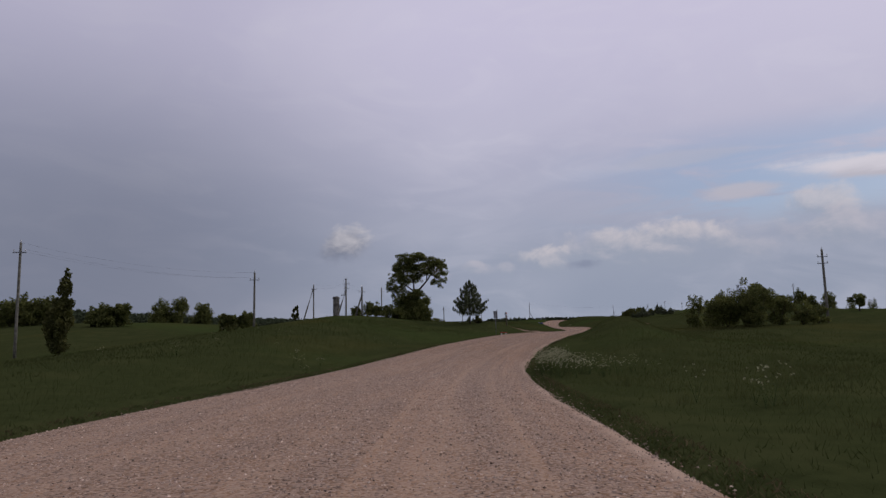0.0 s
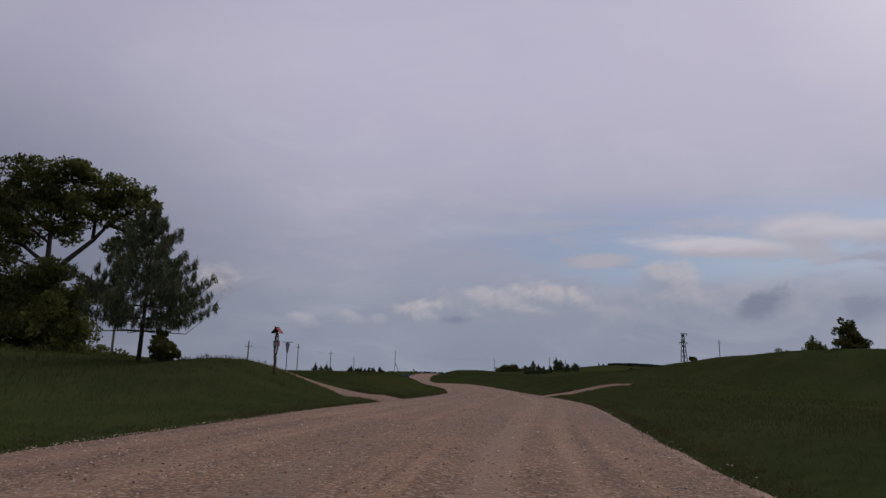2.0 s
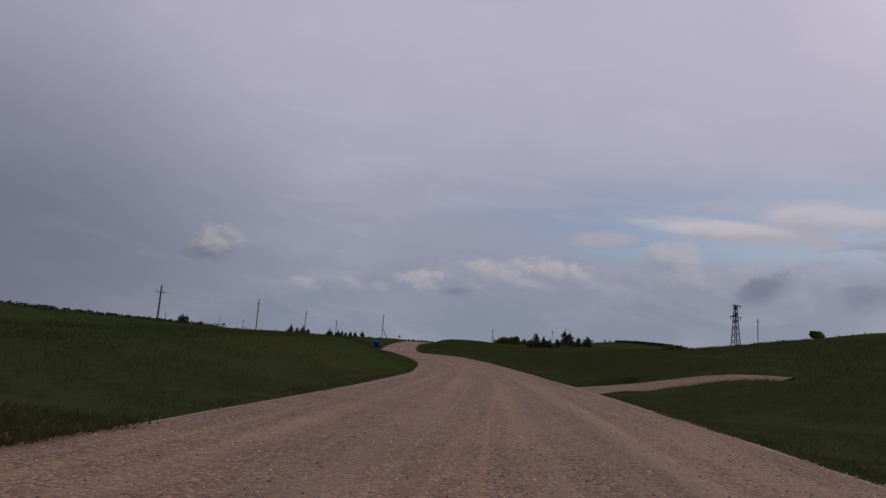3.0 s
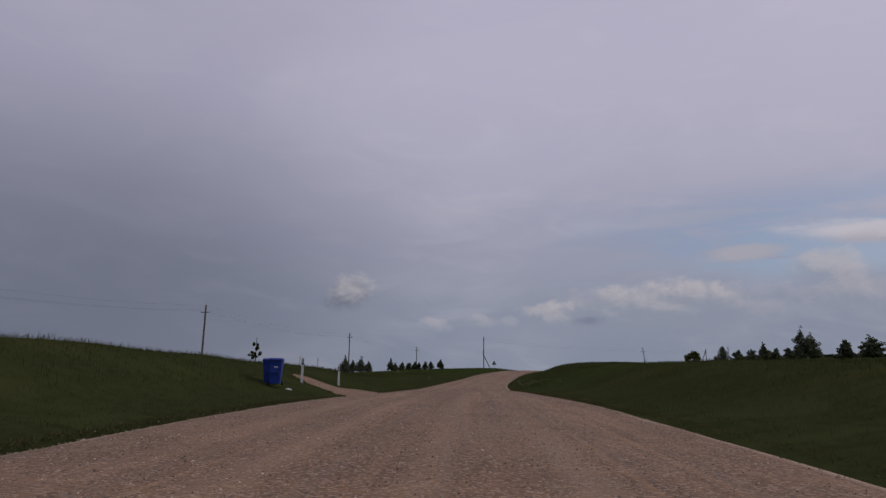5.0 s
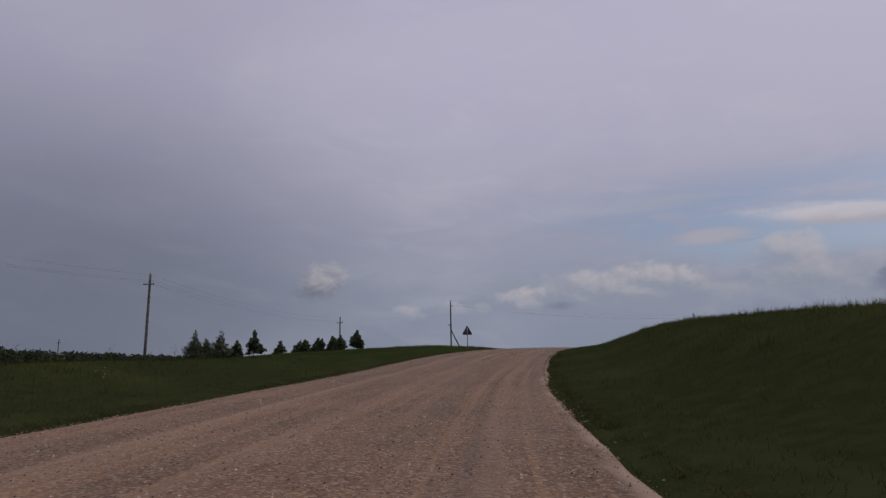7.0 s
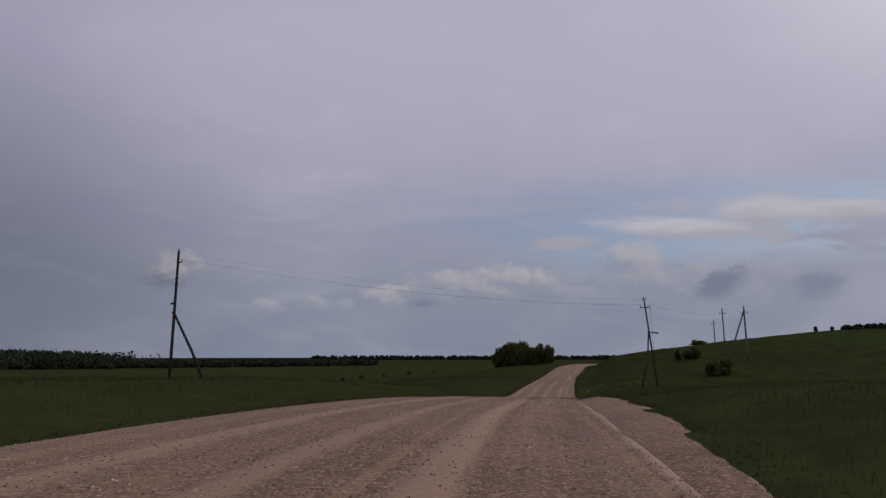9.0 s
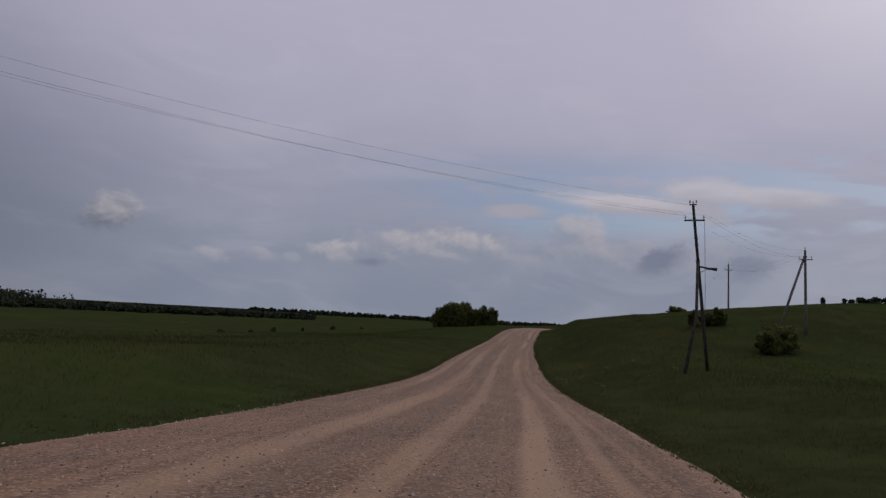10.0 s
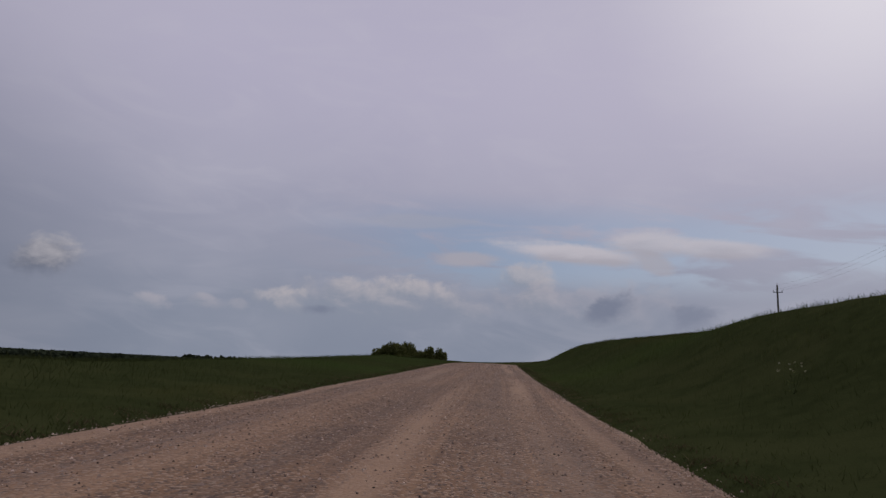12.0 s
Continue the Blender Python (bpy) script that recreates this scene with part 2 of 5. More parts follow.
BLACK = material("black_rubber", (0.012, 0.012, 0.013), (0.03, 0.03, 0.03), 20.0, 0.7)
# darker concrete: the column's shade against the light is in the colour
SHADED_CONCRETE = material("shaded_concrete", (0.11, 0.105, 0.09), (0.19, 0.18, 0.155), 3.0, 0.95, 0, 0.4, 50.0, (0.075, 0.07, 0.06), 0.8)
WHITE_PAINT = material("white_paint", (0.62, 0.62, 0.60), (0.78, 0.78, 0.75), 9.0, 0.55, 0, 0.1, 60.0, (0.5, 0.49, 0.45), 3.0)
BLACK_PAINT = material("black_paint", (0.02, 0.02, 0.022), (0.04, 0.04, 0.042), 9.0, 0.6)
RED_PAINT = material("red_painted_tin", (0.22, 0.028, 0.016), (0.33, 0.048, 0.026), 7.0, 0.6, 0, 0.2, 30.0)
CARVED = material("oiled_carved_oak", (0.055, 0.038, 0.020), (0.12, 0.085, 0.048), 7.0, 0.8, 0, 0.5, 30.0)
SIGN_BACK = material("grey_sign_back", (0.16, 0.165, 0.17), (0.23, 0.235, 0.24), 10.0, 0.55, 0.3)


def gravel_material(name, track=True):
    """Pinkish crushed gravel: pale dusty wheel tracks, darker loose stones between them."""
    m = bpy.data.materials.new(name)
    m.use_nodes = True
    g = Graph(m.node_tree)
    pos = g.add("ShaderNodeTexCoord").outputs["Object"]
    base = g.mix(g.ramp(g.noise(pos, 0.5, 5.0, 0.6, 0.5), 0.35, 0.65), (0.165, 0.089, 0.044, 1), (0.240, 0.134, 0.067, 1))
    stones = g.add("ShaderNodeTexVoronoi", {"Vector": pos, "Scale": 34.0})
    tone = g.add("ShaderNodeSeparateColor", {0: stones.outputs["Color"]})
    base = g.mix(g.math("MULTIPLY", g.ramp(tone.outputs[0], 0.62, 0.86), 0.74), base, (0.410, 0.285, 0.190, 1))
    base = g.mix(g.math("MULTIPLY", g.ramp(tone.outputs[1], 0.68, 0.88), 0.74), base, (0.080, 0.054, 0.040, 1))
    # coarser stones here and there
    coarse = g.add("ShaderNodeTexVoronoi", {"Vector": pos, "Scale": 22.0})
    pick = g.add("ShaderNodeSeparateColor", {0: coarse.outputs["Color"]})
    chip = g.math("MULTIPLY", g.ramp(coarse.outputs["Distance"], 0.34, 0.22), g.ramp(g.noise(pos, 0.8, 3.0), 0.36, 0.56))
    base = g.mix(g.math("MULTIPLY", chip, g.ramp(pick.outputs[0], 0.60, 0.72)), base, (0.390, 0.290, 0.196, 1))
    base = g.mix(g.math("MULTIPLY", chip, g.ramp(pick.outputs[1], 0.58, 0.70)), base, (0.070, 0.047, 0.035, 1))
    if track:
        uv = g.add("ShaderNodeUVMap", uv_map="plan").outputs[0]
        sep = g.add("ShaderNodeSeparateXYZ", {0: uv})
        along = g.add("ShaderNodeCombineXYZ", {0: g.math("MULTIPLY", sep.outputs[0], 2.1), 1: g.math("MULTIPLY", sep.outputs[1], 0.045)}).outputs[0]
        line = g.noise(along, 1.0, 4.0, 0.6, 0.25)
        base = g.mix(g.math("MULTIPLY", g.ramp(line, 0.52, 0.66), 0.32), base, (0.385, 0.228, 0.126, 1))
        base = g.mix(g.math("MULTIPLY", g.ramp(line, 0.46, 0.34), 0.32), base, (0.130, 0.080, 0.053, 1))
        # narrow ruts pressed by single wheels
        thin = g.add("ShaderNodeCombineXYZ", {0: g.math("MULTIPLY", sep.outputs[0], 6.0), 1: g.math("MULTIPLY", sep.outputs[1], 0.03), 2: 4.0}).outputs[0]
        rut = g.noise(thin, 1.0, 2.0, 0.5, 0.2)
        base = g.mix(g.math("MULTIPLY", g.ramp(rut, 0.57, 0.66), 0.30), base, (0.410, 0.245, 0.130, 1))
        base = g.mix(g.math("MULTIPLY", g.ramp(rut, 0.42, 0.33), 0.30), base, (0.115, 0.073, 0.049, 1))
        # smooth pale bands where the wheels run, with loose stone between them
        bend = g.math("MULTIPLY", g.math("SUBTRACT", g.noise(g.add("ShaderNodeCombineXYZ", {0: 3.0, 1: g.math("MULTIPLY", sep.outputs[1], 0.035)}).outputs[0], 1.0, 2.0), 0.5), 1.6)
        across = g.math("ADD", g.math("MULTIPLY", sep.outputs[0], 2.0), bend)
        worn = g.math("ADD", 0.40, g.math("MULTIPLY", g.ramp(sep.outputs[1], 290.0, 375.0), 0.60))
        for c, half, power in ((1.9, 0.24, 0.85), (0.35, 0.22, 0.6), (-1.35, 0.30, 0.7), (-2.9, 0.26, 0.55), (2.75, 0.14, 0.5)):
            band = g.math("SUBTRACT", 1.0, g.ramp(g.math("ABSOLUTE", g.math("SUBTRACT", across, c)), half * 0.45, half * 1.5))
            fade = g.ramp(g.noise(g.add("ShaderNodeCombineXYZ", {0: c * 7.0, 1: g.math("MULTIPLY", sep.outputs[1], 0.028), 2: g.math("MULTIPLY", sep.outputs[0], 0.6)}).outputs[0], 1.0, 3.0), 0.34, 0.56)
            base = g.mix(g.math("MULTIPLY", g.math("MULTIPLY", g.math("MULTIPLY", band, fade), worn), power * 0.9), base, (0.425, 0.275, 0.165, 1))
        # loose grey stones left lying between the wheel tracks
        loose = g.math("MULTIPLY", g.ramp(line, 0.50, 0.40), g.ramp(tone.outputs[2], 0.55, 0.80))
        base = g.mix(g.math("MULTIPLY", loose, 0.55), base, (0.255, 0.185, 0.132, 1))
    # pale loose gravel thrown up along the edges
    rim = g.add("ShaderNodeSeparateXYZ", {0: g.add("ShaderNodeUVMap", uv_map="rim").outputs[0]}).outputs[0]
    rough_edge = g.math("ADD", g.math("ABSOLUTE", rim), g.math("MULTIPLY", g.math("SUBTRACT", g.noise(pos, 0.9, 4.0), 0.5), 0.10))
    berm = g.math("MULTIPLY", g.ramp(rough_edge, 0.885, 0.955), g.ramp(g.noise(pos, 0.35, 3.0), 0.36, 0.54))
    base = g.mix(g.math("MULTIPLY", berm, 0.8), base, (0.46, 0.325, 0.225, 1))
    # damp earth spilt beside the wheel track
    spot = g.add("ShaderNodeVectorMath", {0: pos, 1: (59.7, 308.6, 0.0)}, operation="SUBTRACT").outputs[0]
    spot = g.add("ShaderNodeSeparateXYZ", {0: spot})
    far = g.math("SQRT", g.math("ADD", g.math("POWER", g.math("DIVIDE", spot.outputs[0], 0.75), 2.0), g.math("POWER", g.math("DIVIDE", spot.outputs[1], 1.5), 2.0)))
    damp = g.math("SUBTRACT", 1.0, g.ramp(g.math("ADD", far, g.math("MULTIPLY", g.math("SUBTRACT", g.noise(pos, 2.2, 5.0), 0.5), 2.2)), 0.35, 1.15))
    base = g.mix(g.math("MULTIPLY", damp, 0.72), base, (0.075, 0.047, 0.034, 1))
    # newer, paler stone at the start of the road
    place = g.add("ShaderNodeSeparateXYZ", {0: pos}).outputs[1]
    new_stone = g.math("MULTIPLY", g.ramp(g.math("ADD", place, g.math("MULTIPLY", g.noise(pos, 0.15, 3.0), 30.0)), 62.0, 34.0), g.ramp(tone.outputs[2], 0.25, 0.6))
    base = g.mix(g.math("MULTIPLY", new_stone, 0.5), base, (0.385, 0.275, 0.195, 1))
    bsdf = g.add("ShaderNodeBsdfPrincipled", {"Base Color": base, "Roughness": 0.95})
    hgt = g.math("ADD", g.math("MULTIPLY", stones.outputs["Distance"], -1.0), g.noise(pos, 12.0, 4.0))
    b = g.add("ShaderNodeBump", {"Strength": 0.45, "Distance": 0.02, "Height": hgt})
    m.node_tree.links.new(b.outputs[0], bsdf.inputs["Normal"])
    g.add("ShaderNodeOutputMaterial", {0: bsdf.outputs[0]})
    return m


GRAVEL = gravel_material("pink_gravel")
GRAVEL_PLAIN = gravel_material("pink_gravel_track", False)

# ---- the lie of the land ----
# road centre: x, y, height, half width
ROAD = [
    (-0.1, -60.6, 0.05, 4.5),
    (0.0, -38.5, 0.01, 4.5),
    (-0.1, -16.4, -0.04, 4.6),
    (-1.0, 5.8, -0.44, 4.4),
    (-0.2, 28.3, -1.19, 4.4),
    (4.1, 50.3, -1.03, 4.5),
    (10.3, 71.2, -0.91, 4.4),
    (17.4, 91.9, -1.24, 4.8),
    (23.3, 113.0, -1.73, 4.9),
    (28.2, 134.5, -2.17, 4.9),
    (31.4, 156.5, -2.25, 4.9),
    (31.95, 178.6, -2.14, 5.1),
    (32.5, 200.6, -2.41, 4.6),
    (32.8, 222.6, -2.70, 4.5),
    (35.2, 244.8, -2.22, 4.0),
    (40.1, 266.3, -1.14, 3.7),
    (47.1, 287.4, -0.65, 4.0),
    (55.5, 307.9, -1.36, 4.2),
    (65.2, 327.8, -2.91, 4.2),
    (74.3, 347.8, -4.13, 3.95),
    (83.9, 367.9, -4.08, 3.7),
    (93.9, 386.65, -3.45, 3.15),
    (104.3, 406.2, -2.90, 3.4),
    (115.2, 425.8, -2.34, 3.4),
    (128.5, 444.9, -2.15, 3.4),
]


def spline(rows, step=1.0):
    """A smooth line through rows of numbers, sampled about every step metres."""
    r = np.array(rows, float)
    r = np.vstack([2 * r[0] - r[1], r, 2 * r[-1] - r[-2]])
    out = []
    for i in range(1, len(r) - 2):
        n = max(2, int(np.linalg.norm(r[i + 1, :2] - r[i, :2]) / step))
        u = np.arange(n)[:, None] / n
        a, b, c, d = r[i - 1 : i + 3]
        out.append(0.5 * (2 * b + (c - a) * u + (2 * a - 5 * b + 4 * c - d) * u**2 + (3 * b - a - 3 * c + d) * u**3))
    out.append(r[-2:-1])
    return np.vstack(out)


LINE = spline(ROAD)
TANGENT = np.gradient(LINE[:, :2], axis=0)
TANGENT /= np.linalg.norm(TANGENT, axis=1)[:, None]


def beside(x, y, line=None, tangent=None):
    """For points: the index of the nearest place on the road, and the distance from its centre (right positive)."""
    line = LINE if line is None else line
    tangent = TANGENT if tangent is None else tangent
    x, y = np.ravel(x).astype(float), np.ravel(y).astype(float)
    idx = np.zeros(len(x), int)
    for k in range(0, len(x), 20000):
        s = slice(k, k + 20000)
        idx[s] = ((x[s, None] - line[None, :, 0]) ** 2 + (y[s, None] - line[None, :, 1]) ** 2).argmin(1)
    dx, dy = x - line[idx, 0], y - line[idx, 1]
    side = dx * tangent[idx, 1] - dy * tangent[idx, 0]
    return idx, np.sign(side) * np.hypot(dx, dy)


def step(v, lo, hi):
    u = np.clip((v - lo) / (hi - lo), 0, 1)
    return u * u * (3 - 2 * u)


# hills and hollows: x, y, height, half widths in x and y
HILLS = [
    (12.6, 63.3, 3.7, 3.6, 11.4),
    (31.9, 63.4, 0.46, 4.9, 5),
    (46, 70, 1.0, 11, 7),
    (2, 96, 1.3, 8, 8),
    (86.7, 291.5, 1.3, 12, 14),
    (82, 392, -0.55, 7, 16),
    (17, 176, 0.3, 7, 6),
    (-85, 140, 5.5, 35, 40),
    (61, 268.8, 0.9, 9, 12),
    (7.2, 90, 0.75, 2.6, 4),
    (-16, 101, 2.8, 8, 47),
    (-5, 100, -0.3, 10, 8),
    (4, 145, 1.2, 29, 21),
    (-11, 194, 2.0, 31, 21),
    (26, 270, -0.6, 8, 9),
    (53.5, 103, 3.5, 4.5, 20),
    (88, 131, 3.9, 40, 19),
    (93.2, 224.6, 4.5, 37.3, 38),
    (69, 261, -1.35, 9.5, 33),
    (50, 372, 2.4, 33, 47),
    (182.4, 401, 7.8, 48, 34),
    (197, 347, 3.5, 54, 50),
    (117.6, 367, 3.2, 16, 10),
    (-4, 433, -3.2, 67, 65),
    (50, 471, -2.1, 59, 53),
    (25, 559, -3.7, 83, 72),
    (110, 500, 1.8, 42, 40),
    (-609, 998, 34.0, 164, 391),
]


def ripple(x, y):
    return 0.10 * np.sin(0.21 * x + 1.3 * np.sin(0.13 * y)) * np.sin(0.17 * y + 0.9 * np.sin(0.11 * x + 1)) + 0.04 * np.sin(0.77 * x + 2.0) * np.sin(0.69 * y + 0.6 * np.sin(0.31 * x))


def height(x, y):
    """The height of the meadow at places in plan."""
    shape = np.shape(x)
    x, y = np.ravel(x).astype(float), np.ravel(y).astype(float)
    idx, d = beside(x, y)
    e = np.abs(d) - LINE[idx, 3]
    near = np.exp(-((np.maximum(e, 0) / 70) ** 2))
    far = np.hypot(x - 45, y - 200)
    rise = -11.25 * step(far, 170, 750)
    z = LINE[idx, 2] * near + (-3.72 + rise) * (1 - near)
    open_ = step(e, 0.2, 7)
    for hx, hy, h, sx, sy in HILLS:
        z = z + h * np.exp(-0.5 * (((x - hx) / sx) ** 2 + ((y - hy) / sy) ** 2)) * open_
    z = z + ripple(x, y) * step(e, 0.5, 5) * (1 + 6 * step(far, 200, 700))
    z = z - 0.13 * step(-e, -0.15, 0.45) + 0.10 * np.exp(-(((e - 0.9) / 0.6) ** 2))
    return z.reshape(shape)


def land(x, y):
    return float(height(np.array([x]), np.array([y]))[0])


# ---- building ----
def mesh_of(name, verts, faces, mat, smooth=False):
    me = bpy.data.meshes.new(name)
    me.from_pydata([tuple(map(float, v)) for v in verts] if not isinstance(verts, np.ndarray) else verts.tolist(), [], faces if isinstance(faces, list) else faces.tolist())
    me.materials.append(mat)
    if smooth:
        me.polygons.foreach_set("use_smooth", [True] * len(me.polygons))
    me.update()
    return me


def part(name, shape, mat, parent=None, label="", smooth=False):
    """Links a bmesh, or a pair of verts and faces, as one mesh object, under its thing if there is one."""
    if isinstance(shape, bmesh.types.BMesh):
        me = bpy.data.meshes.new(name)
        shape.to_mesh(me)
        shape.free()
        me.materials.append(mat)
        if smooth:
            me.polygons.foreach_set("use_smooth", [True] * len(me.polygons))
    elif isinstance(shape, bpy.types.Mesh):
        me = shape
    else:
        me = mesh_of(name, shape[0], shape[1], mat, smooth)
    ob = new(name, me)
    ob.parent = parent
    if label:
        ob["label"] = label
    return ob


def thing(name, label, category, x, y, z=None, turn=0.0, group=""):
    """An empty at the base of a thing, on the ground."""
    ob = new(name)
    ob.empty_display_size = 0.2
    ob.matrix_world = pose(x, y, land(x, y) if z is None else z, 0, 0, turn)
    return tagged(ob, label, category, group)


def tube(points, radii, sides=8, cap=True):
    """Verts and faces of a round bar along points."""
    pts = [Vector(p) for p in points]
    verts, faces = [], []
    for i, p in enumerate(pts):
        way = (pts[min(i + 1, len(pts) - 1)] - pts[max(i - 1, 0)]).normalized()
        side = way.orthogonal().normalized() if abs(way.z) < 0.95 else (way.cross(Vector((0, 1, 0)))).normalized()
        up = way.cross(side)
        for k in range(sides):
            a = 2 * math.pi * k / sides
            verts.append(p + radii[i] * (math.cos(a) * side + math.sin(a) * up))
        if i:
            o = (i - 1) * sides
            for k in range(sides):
                n = (k + 1) % sides
                faces.append((o + k, o + n, o + sides + n, o + sides + k))
    if cap:
        faces.append(tuple(range(sides - 1, -1, -1)))
        faces.append(tuple(range((len(pts) - 1) * sides, len(pts) * sides)))
    return verts, faces


def join(*shapes):
    verts, faces = [], []
    for v, f in shapes:
        o = len(verts)
        verts += [tuple(p) for p in v]
        faces += [tuple(i + o for i in q) for q in f]
    return verts, faces


def box(cx, cy, cz, sx, sy, sz, bevel=0.01):
    """A bevelled block as a bmesh, by its centre and sizes."""
    bm = bmesh.new()
    bmesh.ops.create_cube(bm, size=1.0, matrix=Matrix.Translation((cx, cy, cz)) @ Matrix.Diagonal((sx, sy, sz, 1)))
    if bevel:
        bmesh.ops.bevel(bm, geom=bm.edges[:], offset=min(bevel, 0.4 * min(sx, sy, sz)), segments=1, affect="EDGES")
    return bm


# ---- ground ----
def stretch(lo, hi, near_lo, near_hi, fine):
    """Grid lines, fine between near_lo and near_hi and wider further out."""
    mid = list(np.arange(near_lo, near_hi + 0.01, fine))
    out, w = [], fine
    v = near_hi
    while v < hi:
        w *= 1.09
        v += w
        out.append(v)
    low, w = [], fine
    v = near_lo
    while v > lo:
        w *= 1.09
        v -= w
        low.append(v)
    return np.array(low[::-1] + mid + out)


def build_ground():
    gx, gy = stretch(-3200, 3400, -40, 150, 1.1), stretch(-1500, 4200, -45, 470, 1.1)
    X, Y = np.meshgrid(gx, gy)
    Z = height(X, Y)
    nx, ny = len(gx), len(gy)
    i = np.arange(nx * ny).reshape(ny, nx)
    faces = np.stack([i[:-1, :-1], i[:-1, 1:], i[1:, 1:], i[1:, :-1]], -1).reshape(-1, 4)
    verts = np.stack([X, Y, Z], -1).reshape(-1, 3)
    ob = new("ground", mesh_of("ground", verts, faces, MEADOW, True))
    tagged(ob, "dark green rolling meadow of uncut grass reaching the horizon", "meadow", kind="structure")


build_ground()


def strip(name, line, tangent, widths, across, mat, label, category, lift, wear=0.0):
    """A road laid along a line, from its left to its right edge, with uneven edges."""
    n, m = len(line), across
    verts, plan, rim = [], [], []
    run = np.r_[0, np.cumsum(np.linalg.norm(np.diff(line[:, :2], axis=0), axis=1))]
    rag = np.random.RandomState(5)
    edge = [np.convolve(rag.normal(0, 0.08, n + 8), np.hanning(11)[1:-1] / np.hanning(11).sum() * 1.4, "valid") + np.convolve(rag.normal(0, 0.18, n + 18), np.ones(19) / 19, "valid") + 0.02 * rag.normal(0, 1, n) for _ in range(2)]
    for i in range(n):
        left, right = -widths[i] + edge[0][i], widths[i] + edge[1][i]
        for k in range(m):
            u = k / (m - 1)
            d = left + (right - left) * u
            x, y = line[i, 0] + tangent[i, 1] * d, line[i, 1] - tangent[i, 0] * d
            w = 2 * u - 1
            if lift is None:
                # a slight crown, wheel ruts and loose ridges between them
                rut = wear * (math.sin(d * 2.9 + 0.5 * math.sin(run[i] * 0.05)) * 0.5 + 0.35 * math.sin(d * 5.3 + 1 + 0.02 * run[i]))
                z = line[i, 2] + 0.07 * (1 - w * w) + rut * (1 - w**4) - 0.11 * max(0.0, abs(w) - 0.93) / 0.07
            else:
                z = None
            verts.append([x, y, z if z is not None else 0.0])
            plan.append((d * 0.5, run[i]))
            rim.append((w, run[i]))
    v = np.array(verts)
    if lift is not None:
        v[:, 2] = height(v[:, 0], v[:, 1]) + lift
        out = np.tile(np.abs(np.linspace(-1, 1, m)), n)
        v[:, 2] -= (lift + 0.03) * (out > 0.99)
    i = np.arange(n * m).reshape(n, m)
    f = np.stack([i[:-1, :-1], i[:-1, 1:], i[1:, 1:], i[1:, :-1]], -1).reshape(-1, 4)
    me = mesh_of(name, v, f, mat, True)
    uv = me.uv_layers.new(name="plan")
    loops = np.zeros(len(me.loops), int)
    me.loops.foreach_get("vertex_index", loops)
    uv.data.foreach_set("uv", np.array(plan)[loops].ravel())
    side = me.uv_layers.new(name="rim")
    side.data.foreach_set("uv", np.array(rim)[loops].ravel())
    ob = new(name, me)
    tagged(ob, label, category, kind="structure")
    return ob


strip("road", LINE, TANGENT, LINE[:, 3], 41, GRAVEL, "pinkish gravel country road with pale wheel tracks", "gravel road", None, 0.02)


def side_track(name, rows, label, lift=0.06):
    line = spline([(x, y, 0, w) for x, y, w in rows], 0.8)
    tan = np.gradient(line[:, :2], axis=0)
    tan /= np.linalg.norm(tan, axis=1)[:, None]
    return strip(name, line, tan, line[:, 3], 9, GRAVEL_PLAIN, label, "gravel track", lift)


TRACKS = [
    [(17.2, 95.0, 4.6), (14.0, 94.8, 4.6), (12.5, 94.7, 3.9), (11.4, 95.0, 2.9), (10.4, 95.3, 1.9), (9.2, 95.3, 1.2), (8.0, 95.0, 1.0), (6.0, 94.6, 0.9), (3.0, 94.4, 0.8)],
    [(25.6, 119.6, 5.0), (29.4, 119.2, 4.0), (31.2, 118.2, 2.2), (32.6, 116.6, 1.1), (33.9, 114.6, 0.65), (35.1, 112.4, 0.45)],
    [(31, 192.2, 5.4), (28.2, 192.3, 4.7), (27.4, 192.4, 4.0), (26.9, 192.5, 3.0), (26.2, 192.65, 2.2), (25.6, 192.8, 1.8), (24.9, 193.0, 1.5), (23.9, 193.3, 0.95)],
    [(50.6, 287.5, 1.0), (53.8, 295.4, 1.7), (57.2, 302.8, 1.75), (60.5, 310.1, 1.6), (63.5, 317.6, 1.0)],
]
for rows in TRACKS[:3]:
    side_track("side_road", rows, "narrow pinkish gravel track leaving the road through grass")
side_track("roadside_apron", TRACKS[3], "bare trampled gravel apron widening the road", 0.035)


# ---- poles ----
def insulator(x, y, z):
    prof = [(0.0, 0.012), (0.10, 0.012), (0.10, 0.05), (0.14, 0.055), (0.16, 0.035), (0.20, 0.045), (0.24, 0.03), (0.25, 0.0)]
    return tube([(x, y, z + h) for h, _ in prof], [max(r, 0.002) for _, r in prof], 8)


